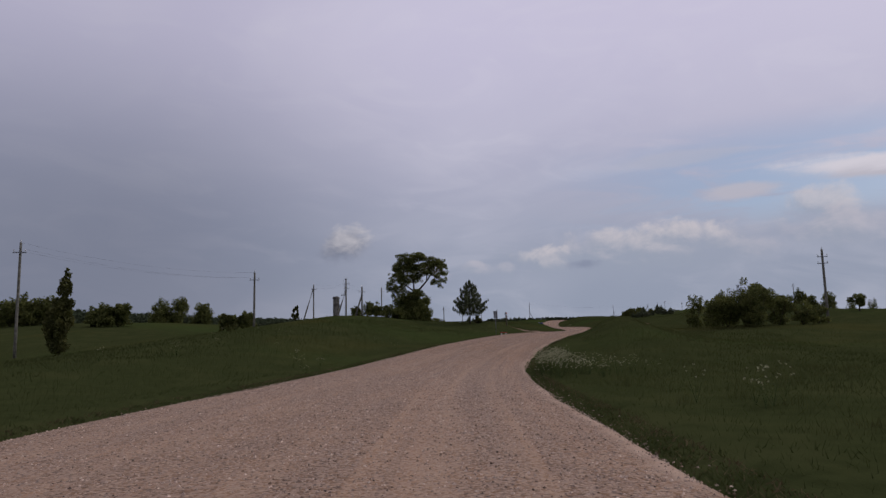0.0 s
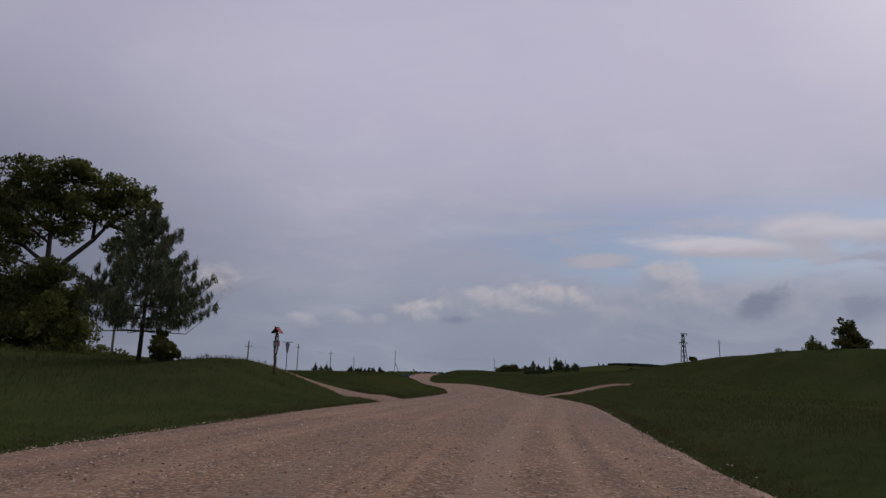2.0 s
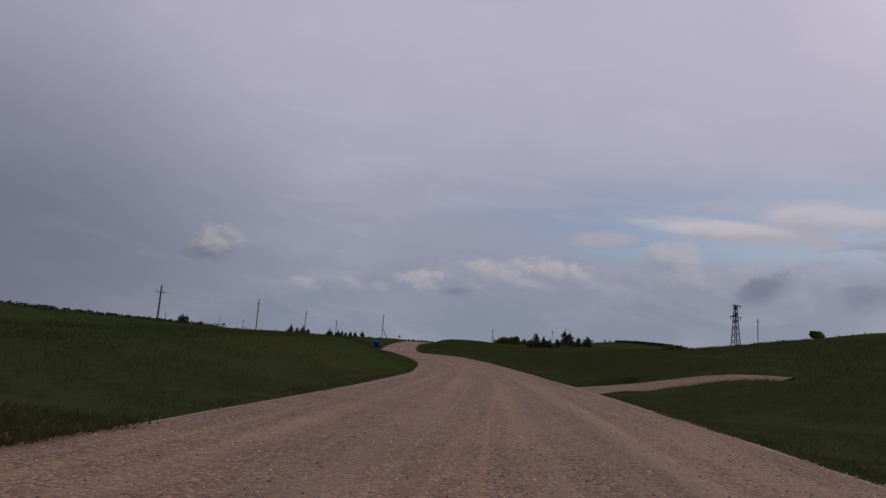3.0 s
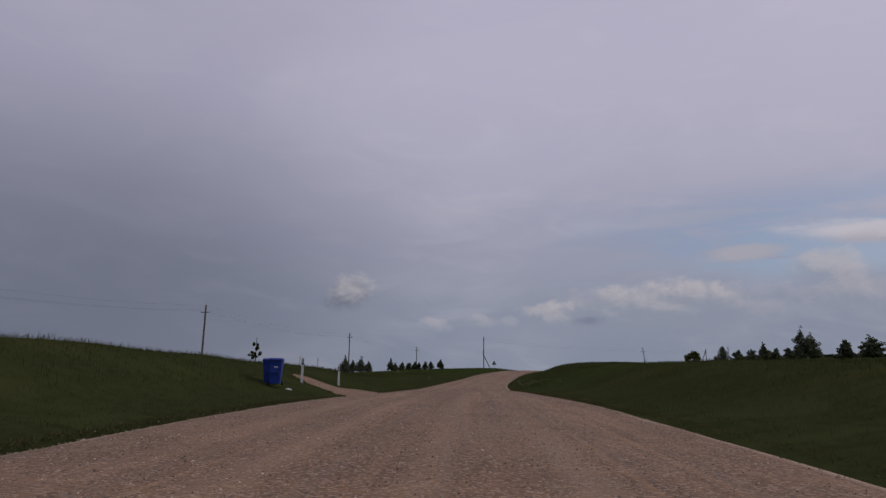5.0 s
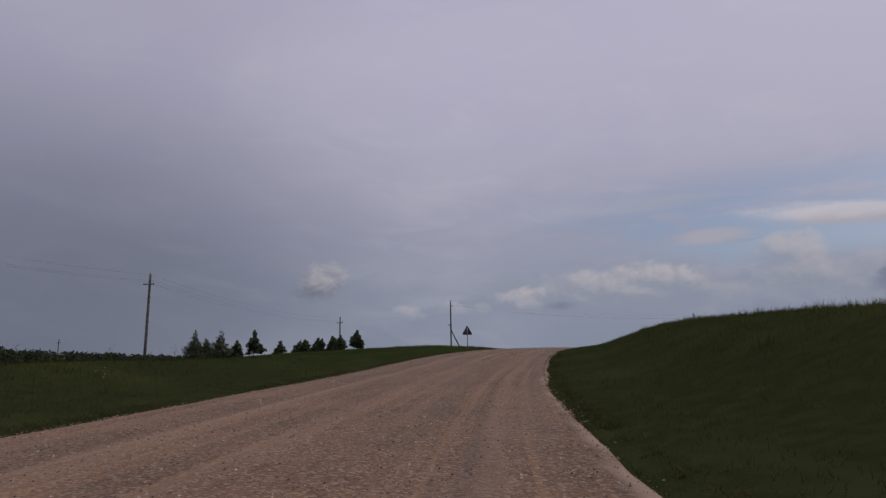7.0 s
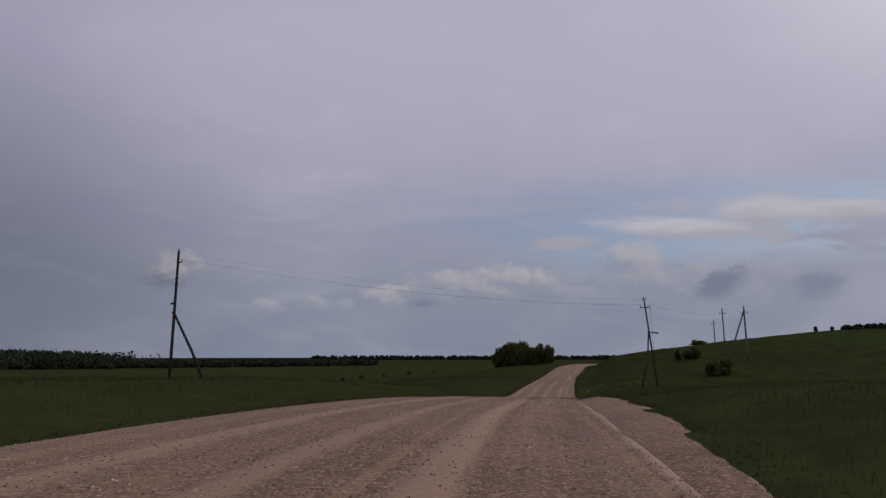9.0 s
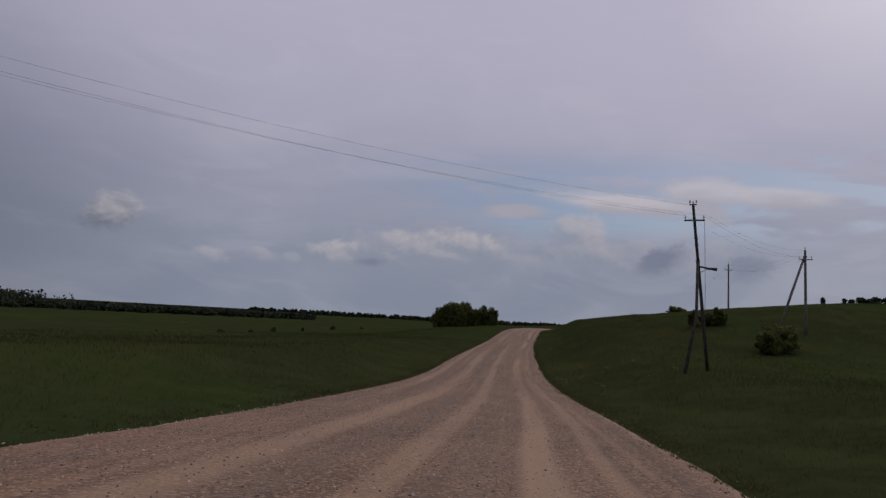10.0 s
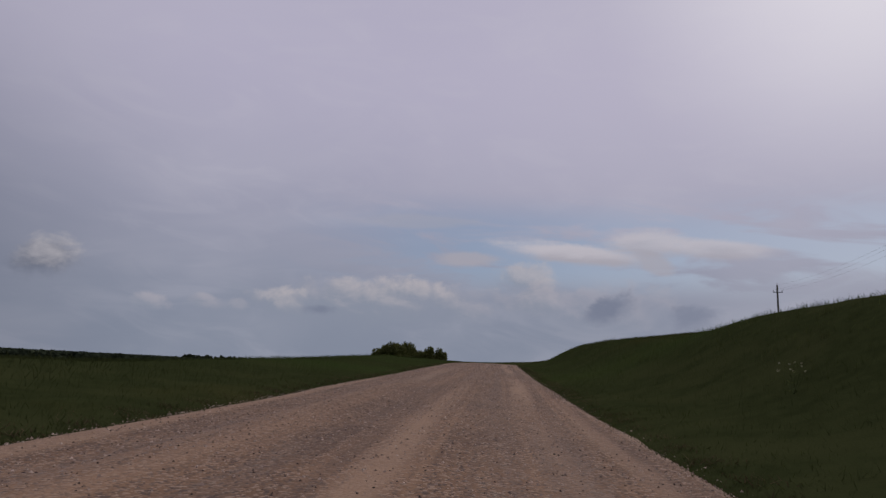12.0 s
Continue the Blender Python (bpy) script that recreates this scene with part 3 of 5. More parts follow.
def utility_pole(x, y, tall, label, arms=1, strut=None, dark=False, turn=0.0, base=None, radius=0.13, lean=(0.0, 0.0), box_on=False, grip=0.74, group="roadside power line"):
    z = land(x, y) if base is None else base
    t = thing("utility_pole", label, "utility pole", x, y, z - 0.3, turn, group)
    wood = POLE_DARK if dark else POLE_WOOD
    tall += 0.3
    part("pole", tube([(lean[0] * u, lean[1] * u, tall * u) for u in (0, 0.3, 0.6, 0.9, 0.995, 1.0)], [radius * r for r in (1.0, 0.93, 0.85, 0.77, 0.75, 0.55)], 10), wood, t, smooth=True)
    lx, ly = lean
    tops = [(lx, ly, tall - 0.02)]
    part("insulator", insulator(lx, ly, tall - 0.02), PORCELAIN, t, "white porcelain insulator", True)
    for a in range(arms):
        h = tall - 0.9 - 0.8 * a
        u = h / tall
        part("crossarm", box(lx * u, ly * u - radius, h, 1.1, 0.09, 0.09, 0.012), DARK_STEEL if dark else STEEL, t, "dark steel crossarm")
        for s in (-0.48, 0.48):
            part("insulator", insulator(lx * u + s, ly * u - radius, h + 0.03), PORCELAIN, t, "white porcelain insulator", True)
            tops.append((lx * u + s, ly * u - radius, h + 0.28))
    if strut:
        sx, sy = strut
        h = tall * grip
        part("strut", tube([(sx, sy, -0.3), (sx * 0.5, sy * 0.5, h * 0.5), (lx * grip, ly * grip + 0.1, h)], [radius * 0.95, radius * 0.85, radius * 0.75], 10), wood, t, smooth=True)
        part("collar", tube([(lx * grip, ly * grip + 0.04, h - 0.18), (lx * grip, ly * grip + 0.04, h - 0.05)], [radius * 1.15, radius * 1.15], 10), DARK_STEEL, t, "dark steel binding")
    if box_on:
        part("top_bar", box(lx, ly, tall + 0.02, 0.42, 0.07, 0.06, 0.01), DARK_STEEL, t)
        for s in (-0.17, 0.17):
            part("insulator", insulator(lx + s, ly, tall + 0.04), PORCELAIN, t, "white porcelain insulator", True)
        for u in (0.80, 0.76):
            part("band", tube([(lx * u, ly * u, tall * u), (lx * u, ly * u, tall * u + 0.06)], [radius * 1.12, radius * 1.12], 10), DARK_STEEL, t, "dark steel band")
        h = tall * 0.63
        bx, by = lx * 0.63, ly * 0.63 - 0.05
        arm = part("bracket", tube([(bx, by, h + 0.05), (bx + 0.45, by, h - 0.05), (bx + 0.95, by, h - 0.16)], [0.05, 0.055, 0.05], 6), DARK_STEEL, t)
        part("switch", box(bx + 0.72, by, h - 0.08, 0.5, 0.16, 0.12, 0.02), DARK_STEEL, arm)
        part("brace", tube([(bx, by, h - 0.35), (bx + 0.5, by, h - 0.08)], [0.02, 0.02], 6), DARK_STEEL, arm)
        part("down_lead", tube([(bx + 0.30, by, tall * 0.9), (bx + 0.36, by, tall * 0.5), (bx + 0.30, by, tall * 0.12)], [0.012, 0.012, 0.012], 5), DARK_STEEL, t, "thin dark lead running down the pole")
    m = t.matrix_world
    return t, [m @ Vector(p) for p in tops]


def leaf_cloud(rng, blobs, count, size, droop=0.0, slim=0.45):
    """Many small leaf quads thickest near the skin of the blobs (x, y, z, rx, ry, rz)."""
    blobs = np.array(blobs, float)
    vol = blobs[:, 3] * blobs[:, 4] * blobs[:, 5]
    pick = rng.choice(len(blobs), count, p=(vol ** 0.75) / (vol ** 0.75).sum())
    d = rng.normal(size=(count, 3))
    d /= np.linalg.norm(d, axis=1)[:, None]
    r = rng.uniform(0.15, 1.0, count) ** 0.45
    c = blobs[pick, :3] + d * r[:, None] * blobs[pick, 3:6]
    a = rng.normal(size=(count, 3))
    a /= np.linalg.norm(a, axis=1)[:, None]
    b = np.cross(a, rng.normal(size=(count, 3)))
    b /= np.linalg.norm(b, axis=1)[:, None] + 1e-9
    a[:, 2] -= droop
    s = size * rng.uniform(0.6, 1.4, count)[:, None]
    v = np.stack([c - a * s, c + b * s * slim, c + a * s, c - b * s * slim], 1).reshape(-1, 3)
    f = np.arange(count * 4).reshape(-1, 4)
    return v, f


# ---- trees and bushes ----
def broad_tree(x, y, trunk, limbs, blobs, count, size, label, leaf=LEAF, name="tree", seed=1, z=None, category="tree", turn=0.0, scale=1.0, dense=1.0):
    """A tree or shrub: tapered trunk with limbs, and a ragged crown of leaves on clumps."""
    t = thing(name, label, category, x, y, z, turn)
    rng = np.random.RandomState(seed)
    shapes = []
    for pts, r0, r1 in [trunk] + limbs if trunk else limbs:
        p = np.array(pts, float) * scale
        n = len(p)
        shapes.append(tube(p, [(r0 + (r1 - r0) * k / (n - 1)) * scale for k in range(n)], 7))
    if shapes:
        part("trunk", join(*shapes), BARK, t, "dark rough bark", True)
    b = np.array(blobs, float) * scale
    # break each mass into many small clumps
    small = []
    for q in b:
        k = max(5, int(9 * dense * (q[3] * q[4] * q[5]) ** (1 / 3)))
        for _ in range(k):
            d = rng.normal(size=3)
            d /= np.linalg.norm(d)
            r = rng.uniform(0.35, 1.0)
            f = rng.uniform(0.18, 0.42) * (1.12 if dense > 1 else 1.0)
            small.append([*(q[:3] + d * r * q[3:6]), *(q[3:6] * f)])
    part("crown", leaf_cloud(rng, small, count, size * scale), leaf, t, "", False)
    return t


def bush(x, y, wide, tall, count=1500, size=0.13, label="dense dark green bush in the grass", leaf=LEAF, seed=1, name="bush", z=None):
    rng = np.random.RandomState(seed)
    blobs = []
    for k in range(10):
        a, low = rng.uniform(0, 6.28), k < 5
        r = rng.uniform(0.25, 0.62 if low else 0.45) * wide / 2
        h = tall * (rng.uniform(0.18, 0.32) if low else rng.uniform(0.42, 0.68))
        q = wide * rng.uniform(0.20, 0.30)
        blobs.append([r * math.cos(a), r * math.sin(a), h, q, q, min(h, tall * rng.uniform(0.24, 0.34))])
    limbs = [([(0, 0, -0.1), (math.cos(a) * wide * 0.12, math.sin(a) * wide * 0.12, tall * 0.3), (math.cos(a) * wide * 0.25, math.sin(a) * wide * 0.25, tall * 0.6)], 0.04, 0.01) for a in (0.4, 2.0, 3.6, 5.1)]
    return broad_tree(x, y, None, limbs, blobs, int(count * 1.4), size, label, leaf, name, seed, z, "bush", dense=1.5)


def conifer(x, y, tall, wide, label, seed=1, count=2600, size=0.12, open_=0.0, name="pine_tree", category="pine tree", z=None, low=0.12):
    """Whorls of upturned boughs with needle tufts round a straight stem."""
    t = thing(name, label, category, x, y, z)
    rng = np.random.RandomState(seed)
    wood = [tube([(0, 0, -0.2), (0.03, 0.02, tall * 0.5), (0, 0, tall)], [tall * 0.016, tall * 0.010, 0.01], 7)]
    blobs = []
    levels = max(6, int(tall * (1.9 if open_ > 0.8 else 3.1)))
    for k in range(levels):
        u = k / (levels - 1)
        h = tall * (low + (0.97 - low) * u)
        reach = wide / 2 * (1 - u) ** 0.72 * (rng.uniform(0.85, 1.1) if open_ > 0.8 else rng.uniform(0.68, 1.12)) + 0.08
        if u < 0.12:
            reach *= 0.8
        n = (6 if u < 0.6 else 4) if open_ > 0.8 else 5
        for j in range(n):
            a = 2.4 * k + 6.283 * j / n + rng.uniform(-0.3, 0.3)
            r = reach * rng.uniform(0.75, 1.12)
            tip = (math.cos(a) * r, math.sin(a) * r, h + (0.16 + 0.16 * open_) * r + 0.12 * open_)
            if k == 0 and open_ > 0.8:
                continue
            wood.append(tube([(0, 0, h), (tip[0] * 0.6, tip[1] * 0.6, h - 0.02 * r), tip], [0.028, 0.018, 0.006], 5, False))
            if open_ > 0.8:
                # side twigs with upright tufts
                for v in np.linspace(0.4, 1.0, 3 + int(r * 1.6)):
                    for w in (-1, 0, 1):
                        q = w * 0.32 * r * (1.15 - v) + rng.normal(0, 0.06)
                        bx, by = tip[0] * v - math.sin(a) * q, tip[1] * v + math.cos(a) * q
                        bz = h + (tip[2] - h) * v**2 + 0.10 * abs(w) + rng.normal(0, 0.05)
                        s = rng.uniform(0.08, 0.135)
                        blobs.append([bx, by, bz + 0.05, s, s, s * 1.9])
                continue
            for v in np.linspace(0.35, 1.0, max(2, int(r / 0.42))):
                s = 0.12 + 0.17 * (1 - u) + 0.03 * r + (0.15 if tall < 5.5 else 0.0)
                blobs.append([tip[0] * v + rng.normal(0, 0.05), tip[1] * v + rng.normal(0, 0.05), h + (tip[2] - h) * v**2 + rng.normal(0, 0.05) + open_ * 0.1, s, s, s * (0.75 + 0.5 * open_)])
    part("trunk", join(*wood), BARK, t, "", True)
    part("crown", leaf_cloud(rng, blobs, count, size, -0.7 if open_ > 0.8 else -0.3, 0.14 if open_ > 0.8 else 0.30), NEEDLE, t)
    return t


def young_conifer(x, y, tall, wide, label, seed, name, category, count=3600):
    """A dense young evergreen: a ragged cone of needles down to the grass."""
    rng = np.random.RandomState(seed)
    blobs = []
    for u, r in ((0.22, 0.42), (0.42, 0.40), (0.60, 0.32), (0.77, 0.21), (0.91, 0.10)):
        for _ in range(3):
            blobs.append((rng.normal(0, 0.13 * wide * (1 - u)), rng.normal(0, 0.13 * wide * (1 - u)), tall * (u + rng.uniform(-0.03, 0.03)), r * wide, r * wide, tall * 0.17))
    return broad_tree(x, y, ([(0, 0, -0.2), (0, 0, tall * 0.9)], 0.05, 0.01), [], blobs, count, 0.13, label, NEEDLE, name, seed, None, category, dense=1.6)


# ---- the power lines ----
LINES = {}


def line_pole(key, x, y, top, label, **kw):
    t, tops = utility_pole(x, y, top - land(x, y), label, **kw)
    LINES[key] = tops
    return t


line_pole("l0", -37.7, 52.2, 8.6, "weathered wooden power pole at the meadow's edge", arms=1, turn=10)
line_pole("a", -22.7, 69.5, 6.9, "weathered wooden power pole standing in the meadow", arms=1, turn=20)
line_pole("c", -27.3, 116.6, 8.2, "weathered power pole propped by one long strut", arms=1, strut=(-2.5, -0.3), grip=0.93, turn=30, radius=0.15)
line_pole("d", -20.1, 111.7, 8.8, "tall weathered power pole with strut and switch bracket", arms=2, strut=(1.9, 0.2), box_on=True, turn=170, radius=0.16)
line_pole("e", -15.9, 104.0, 6.9, "weathered power pole with a slanting strut", arms=1, strut=(-1.2, 0.3), turn=20, radius=0.16)
line_pole("p", -4.0, 173.5, 4.6, "grey wooden power pole behind the rise", arms=1, turn=5)
line_pole("q1", 1.3, 233.2, 6.6, "grey wooden power pole with one crossarm", arms=1, turn=-8)
line_pole("q2", 10.0, 281.3, 6.4, "grey wooden power pole with one crossarm", arms=1, turn=-10)
line_pole("q3", 19.8, 327.7, 5.6, "grey wooden power pole behind young firs", arms=1, turn=-12)
line_pole("q4", 38.3, 338.2, 9.0, "dark wooden power pole with strut and side bracket", arms=1, strut=(-1.15, -2.8), grip=0.56, dark=True, box_on=True, turn=120)
line_pole("r1", 86.1, 343.6, 6.4, "tall dark wooden power pole with strut beside the road", arms=1, strut=(-1.3, -3.03), dark=True, box_on=True, grip=0.68, lean=(-0.86, -0.46), radius=0.098, turn=-40)
line_pole("r2", 108.4, 356.7, 7.0, "weathered power pole propped by one strut on the slope", arms=1, strut=(-2.6, -1.1), grip=0.93, turn=-35)
line_pole("r3", 127.8, 386.2, 9.2, "grey wooden power pole on the hillside", arms=1, turn=-35)
line_pole("r4", 149.5, 417.7, 8.9, "grey wooden power pole on the hill crest", arms=1, turn=-35)
line_pole("n", -18.9, 152.6, 9.3, "weathered wooden power pole beyond the mound", arms=1, turn=15, radius=0.17)
line_pole("right", 44.2, 73.5, 8.3, "pale concrete power pole behind the bushes", arms=2, radius=0.16, turn=-30)
for far_x, far_y, far_top in ((124.3, 230.4, 11.2), (-23.0, 394.7, 4.0), (-51.7, 369.7, 4.5), (-40.3, 433.6, 5.5)):
    line_pole("far", far_x, far_y, far_top, "distant grey power pole on the skyline", arms=1)


def cable(a, b, sag):
    a, b = Vector(a), Vector(b)
    pts = []
    for k in range(13):
        u = k / 12
        p = a.lerp(b, u)
        p.z -= 4 * sag * u * (1 - u)
        pts.append(p)
    ob = part("cable", tube(pts, [0.004] * 13, 5), DARK_STEEL)
    tagged(ob, "thin dark overhead power cable sagging between poles", "cable", "overhead cables")


for p, q in (("l0", "a"), ("p", "q1"), ("q1", "q2"), ("q2", "q3"), ("q4", "r1"), ("r1", "r2"), ("r2", "r3"), ("r3", "r4"), ("c", "d"), ("d", "e")):
    for k in range(3):
        cable(LINES[p][k], LINES[q][k], 0.5 + 0.01 * (LINES[p][k] - LINES[q][k]).length)


# ---- lattice pylon ----
def pylon(x, y, tall, label):
    t = thing("lattice_pylon", label, "pylon", x, y, land(x, y) - 0.2, 20)
    half = lambda h: 0.52 * (1 - h / tall) ** 1.1 + 0.15
    for sx, sy in ((1, 1), (1, -1), (-1, 1), (-1, -1)):
        part("leg", tube([(sx * half(h), sy * half(h), h) for h in np.linspace(0, tall, 7)], [0.07] * 7, 5), DARK_STEEL, t)
    hs = np.linspace(0, tall, 10)
    for h0, h1 in zip(hs[:-1], hs[1:]):
        bars = []
        for s in (1, -1):
            bars.append(tube([(-half(h0), s * half(h0), h0), (half(h1), s * half(h1), h1)], [0.028] * 2, 4))
            bars.append(tube([(s * half(h0), half(h0), h0), (s * half(h1), -half(h1), h1)], [0.028] * 2, 4))
            bars.append(tube([(half(h0), s * half(h0), h0), (-half(h1), s * half(h1), h1)], [0.028] * 2, 4))
        part("bracing", join(*bars), DARK_STEEL, t)
    part("crossarm", box(0.35, 0, tall - 0.05, 1.9, 0.16, 0.14, 0.01), DARK_STEEL, t)
    part("crossarm", box(0, 0, tall - 1.9, 2.7, 0.16, 0.14, 0.01), DARK_STEEL, t)
    for ix, iz in ((1.2, tall - 0.1), (-1.25, tall - 1.95), (1.25, tall - 1.95)):
        part("insulator", tube([(ix, 0, iz), (ix, 0, iz - 0.2), (ix, 0, iz - 0.5)], [0.03, 0.07, 0.03], 6), PORCELAIN, t)


pylon(81.5, 179.9, 9.6, "dark steel lattice pylon standing on the slope")


# ---- roadside things ----
def well_column(x, y):
    t = thing("concrete_column", "round grey concrete column with a capped top", "concrete column", x, y)
    part("shaft", tube([(0, 0, -0.3), (0, 0, 3.9), (0, 0, 4.02)], [0.60, 0.56, 0.52], 20), SHADED_CONCRETE, t, smooth=False)
    part("cap", tube([(0, 0, 4.0), (0, 0, 4.15), (0, 0, 4.38), (0, 0, 4.45)], [0.68, 0.68, 0.5, 0.1], 20), SHADED_CONCRETE, t)
    part("hatch", box(0.58, -0.05, 2.7, 0.14, 0.45, 0.5, 0.02), DARK_STEEL, t)


well_column(-21.7, 110.6)


def shrine(x, y):
    t = thing("wayside_shrine", "carved wooden wayside shrine post with a red tin roof", "wayside shrine", x, y, land(x, y) + 0.02, -22)
    t.matrix_world = t.matrix_world @ Matrix.Diagonal((0.80, 0.80, 0.91, 1))
    part("post", tube([(0.02, 0, -0.3), (0.01, 0, 0.2), (0.0, 0, 0.6), (-0.03, 0, 0.78), (-0.01, 0, 0.9)], [0.085, 0.08, 0.075, 0.085, 0.05], 10), CARVED, t, smooth=True)
    for s in (-1, 1):
        part("strand", tube([(s * 0.02 - 0.02, 0, 0.82), (s * 0.075 - 0.02, 0, 1.0), (s * 0.085, 0, 1.16), (s * 0.05, 0, 1.34), (s * 0.08, 0, 1.52), (s * 0.075, 0, 1.66), (s * 0.03, 0, 1.86)], [0.045, 0.04, 0.042, 0.05, 0.04, 0.038, 0.05], 8), CARVED, t, smooth=True)
    niche = part("niche", box(0.03, -0.07, 1.34, 0.27, 0.16, 0.24, 0.02), CONCRETE, t, "pale painted niche box")
    part("niche_side", box(0.18, -0.07, 1.34, 0.025, 0.15, 0.22, 0.006), RED_PAINT, niche, "red painted side")
    part("niche_roof", box(0.03, -0.07, 1.475, 0.33, 0.22, 0.025, 0.006), CARVED, niche)
    part("rear_board", tube([(-0.06, 0.05, 1.0), (-0.10, 0.05, 1.35), (-0.05, 0.05, 1.75)], [0.03, 0.07, 0.03], 8), CARVED, t, smooth=True)
    part("roof_beam", tube([(0.0, 0, 1.78), (0.0, 0, 2.02)], [0.06, 0.05], 8), CARVED, t)
    for s in (-1, 1):
        bm = box(0, 0, 0, 0.36, 0.44, 0.03, 0.008)
        bmesh.ops.transform(bm, matrix=Matrix.Translation((s * 0.128, 0.0, 1.97)) @ Matrix.Rotation(radians(s * 46), 4, "Y"), verts=bm.verts)
        # left slope black: the shade of its underside is put into the paint
        part("roof_slope", bm, RED_PAINT if s > 0 else BLACK_PAINT, t, "red painted tin roof slope" if s > 0 else "roof slope painted dark for its shaded underside")
    part("ridge_cap", tube([(0, -0.34, 2.115), (0, 0.28, 2.095)], [0.032, 0.028], 8), CARVED, t)


shrine(7.6, 90.4)


def tee_post(x, y):
    t = thing("bracket_post", "thin steel post with a narrow crossbar on top", "signpost", x, y, None, -20)
    part("post", tube([(0, 0, -0.2), (0, 0, 1.36)], [0.020, 0.020], 8), STEEL, t, smooth=True)
    part("crossbar", box(0, 0, 1.37, 0.50, 0.045, 0.03, 0.005), DARK_STEEL, t)
    plate = ([(px, py, pz) for py in (-0.012, 0.012) for px, pz in ((-0.11, 1.33), (0.11, 1.33), (0.03, 0.86), (-0.03, 0.86))], [(0, 3, 2, 1), (4, 5, 6, 7), (0, 1, 5, 4), (1, 2, 6, 5), (2, 3, 7, 6), (3, 0, 4, 7)])
    part("gusset", plate, SIGN_BACK, t)


tee_post(7.9, 92.9)


def board_sign(x, y, tall, turn):
    t = thing("road_sign", "upright rectangular road sign showing its grey back", "road sign", x, y, None, turn)
    part("post", tube([(0, 0, -0.2), (0, 0, tall - 0.03)], [0.03, 0.03], 8), STEEL, t, smooth=True)
    part("panel", box(0, 0.045, tall - 0.42, 0.46, 0.025, 0.80, 0.01), SIGN_BACK, t)
    for h in (tall - 0.2, tall - 0.64):
        part("clamp", box(0, 0.01, h, 0.4, 0.05, 0.05, 0.006), STEEL, t)


board_sign(5.0, 70.9, 2.67, -8)


def triangle_sign(x, y, tall, turn):
    t = thing("warning_sign", "triangular warning sign showing its dark back", "road sign", x, y, None, turn)
    part("post", tube([(0, 0, -0.2), (0, 0, tall - 0.1)], [0.03, 0.03], 8), STEEL, t, smooth=True)
    r, c = 0.42, tall - 0.45
    pts = []
    for k in range(3):
        a = math.pi / 2 + k * 2 * math.pi / 3
        for d in (-0.12, 0.12):
            pts.append((r * math.cos(a + d), r * math.sin(a + d)))
    v = [(px, 0.03, c + pz) for px, pz in pts] + [(px, 0.05, c + pz) for px, pz in pts]
    n = len(pts)
    f = [tuple(range(n - 1, -1, -1)), tuple(range(n, 2 * n))] + [(k, (k + 1) % n, n + (k + 1) % n, n + k) for k in range(n)]
    part("panel", (v, f), DARK_STEEL, t)
    part("clamp", box(0, 0.01, c, 0.3, 0.05, 0.05, 0.006), STEEL, t)


triangle_sign(38.2, 275.0, 1.85, 4)


def guard(x, y, turn):
    t = thing("culvert_guard", "low red beam on two white concrete feet", "guard rail", x, y, None, turn)
    part("beam", box(0, 0, 0.33, 0.80, 0.09, 0.08, 0.02), RED_PAINT, t)
    for s in (-0.42, 0.5):
        part("foot", box(0.56 * s, 0, 0.10, 0.10, 0.10, 0.38, 0.02), WHITE_PAINT, t)


guard(5.85, 70.9, 8)


def delineator(x, y, tall=1.05, turn=0.0):
    t = thing("delineator_post", "white plastic roadside marker post with a black band", "marker post", x, y, None, turn, "marker posts at the side road")

    def ring(h, w, d):
        return [(-w, -d, h), (w, -d, h), (w * 0.6, d, h), (-w * 0.6, d, h)]

    def stack(rings):
        v = [p for r in rings for p in r]
        f = [(3, 2, 1, 0), tuple(range(len(v) - 4, len(v)))]
        for k in range(len(rings) - 1):
            for j in range(4):
                f.append((4 * k + j, 4 * k + (j + 1) % 4, 4 * k + 4 + (j + 1) % 4, 4 * k + 4 + j))
        return v, f

    part("shaft", stack([ring(-0.2, 0.06, 0.045), ring(tall - 0.35, 0.06, 0.045)]), WHITE_PAINT, t)
    part("band", stack([ring(tall - 0.35, 0.0615, 0.0465), ring(tall - 0.10, 0.0615, 0.0465)]), BLACK_PAINT, t, "black band")
    part("tip", stack([ring(tall - 0.10, 0.06, 0.045), ring(tall - 0.03, 0.06, 0.045), ring(tall, 0.03, 0.02)]), WHITE_PAINT, t)
    part("reflector", box(0, -0.05, tall - 0.22, 0.05, 0.012, 0.16, 0.003), PORCELAIN, t, "small pale reflector")


delineator(24.62, 190.8, 1.22, 10)
delineator(25.42, 195.9, 1.18, 10)


def white_marker(x, y):
    t = thing("marker_stone", "short white painted concrete marker with a dark cap", "marker stone", x, y)
    part("shaft", tube([(0, 0, -0.2), (0, 0, 0.55), (0, 0, 0.6)], [0.095, 0.09, 0.075], 12), WHITE_PAINT, t)
    part("cap", tube([(0, 0, 0.598), (0, 0, 0.64), (0, 0, 0.69)], [0.11, 0.11, 0.03], 12), CONCRETE, t)


white_marker(3.3, 98.8)


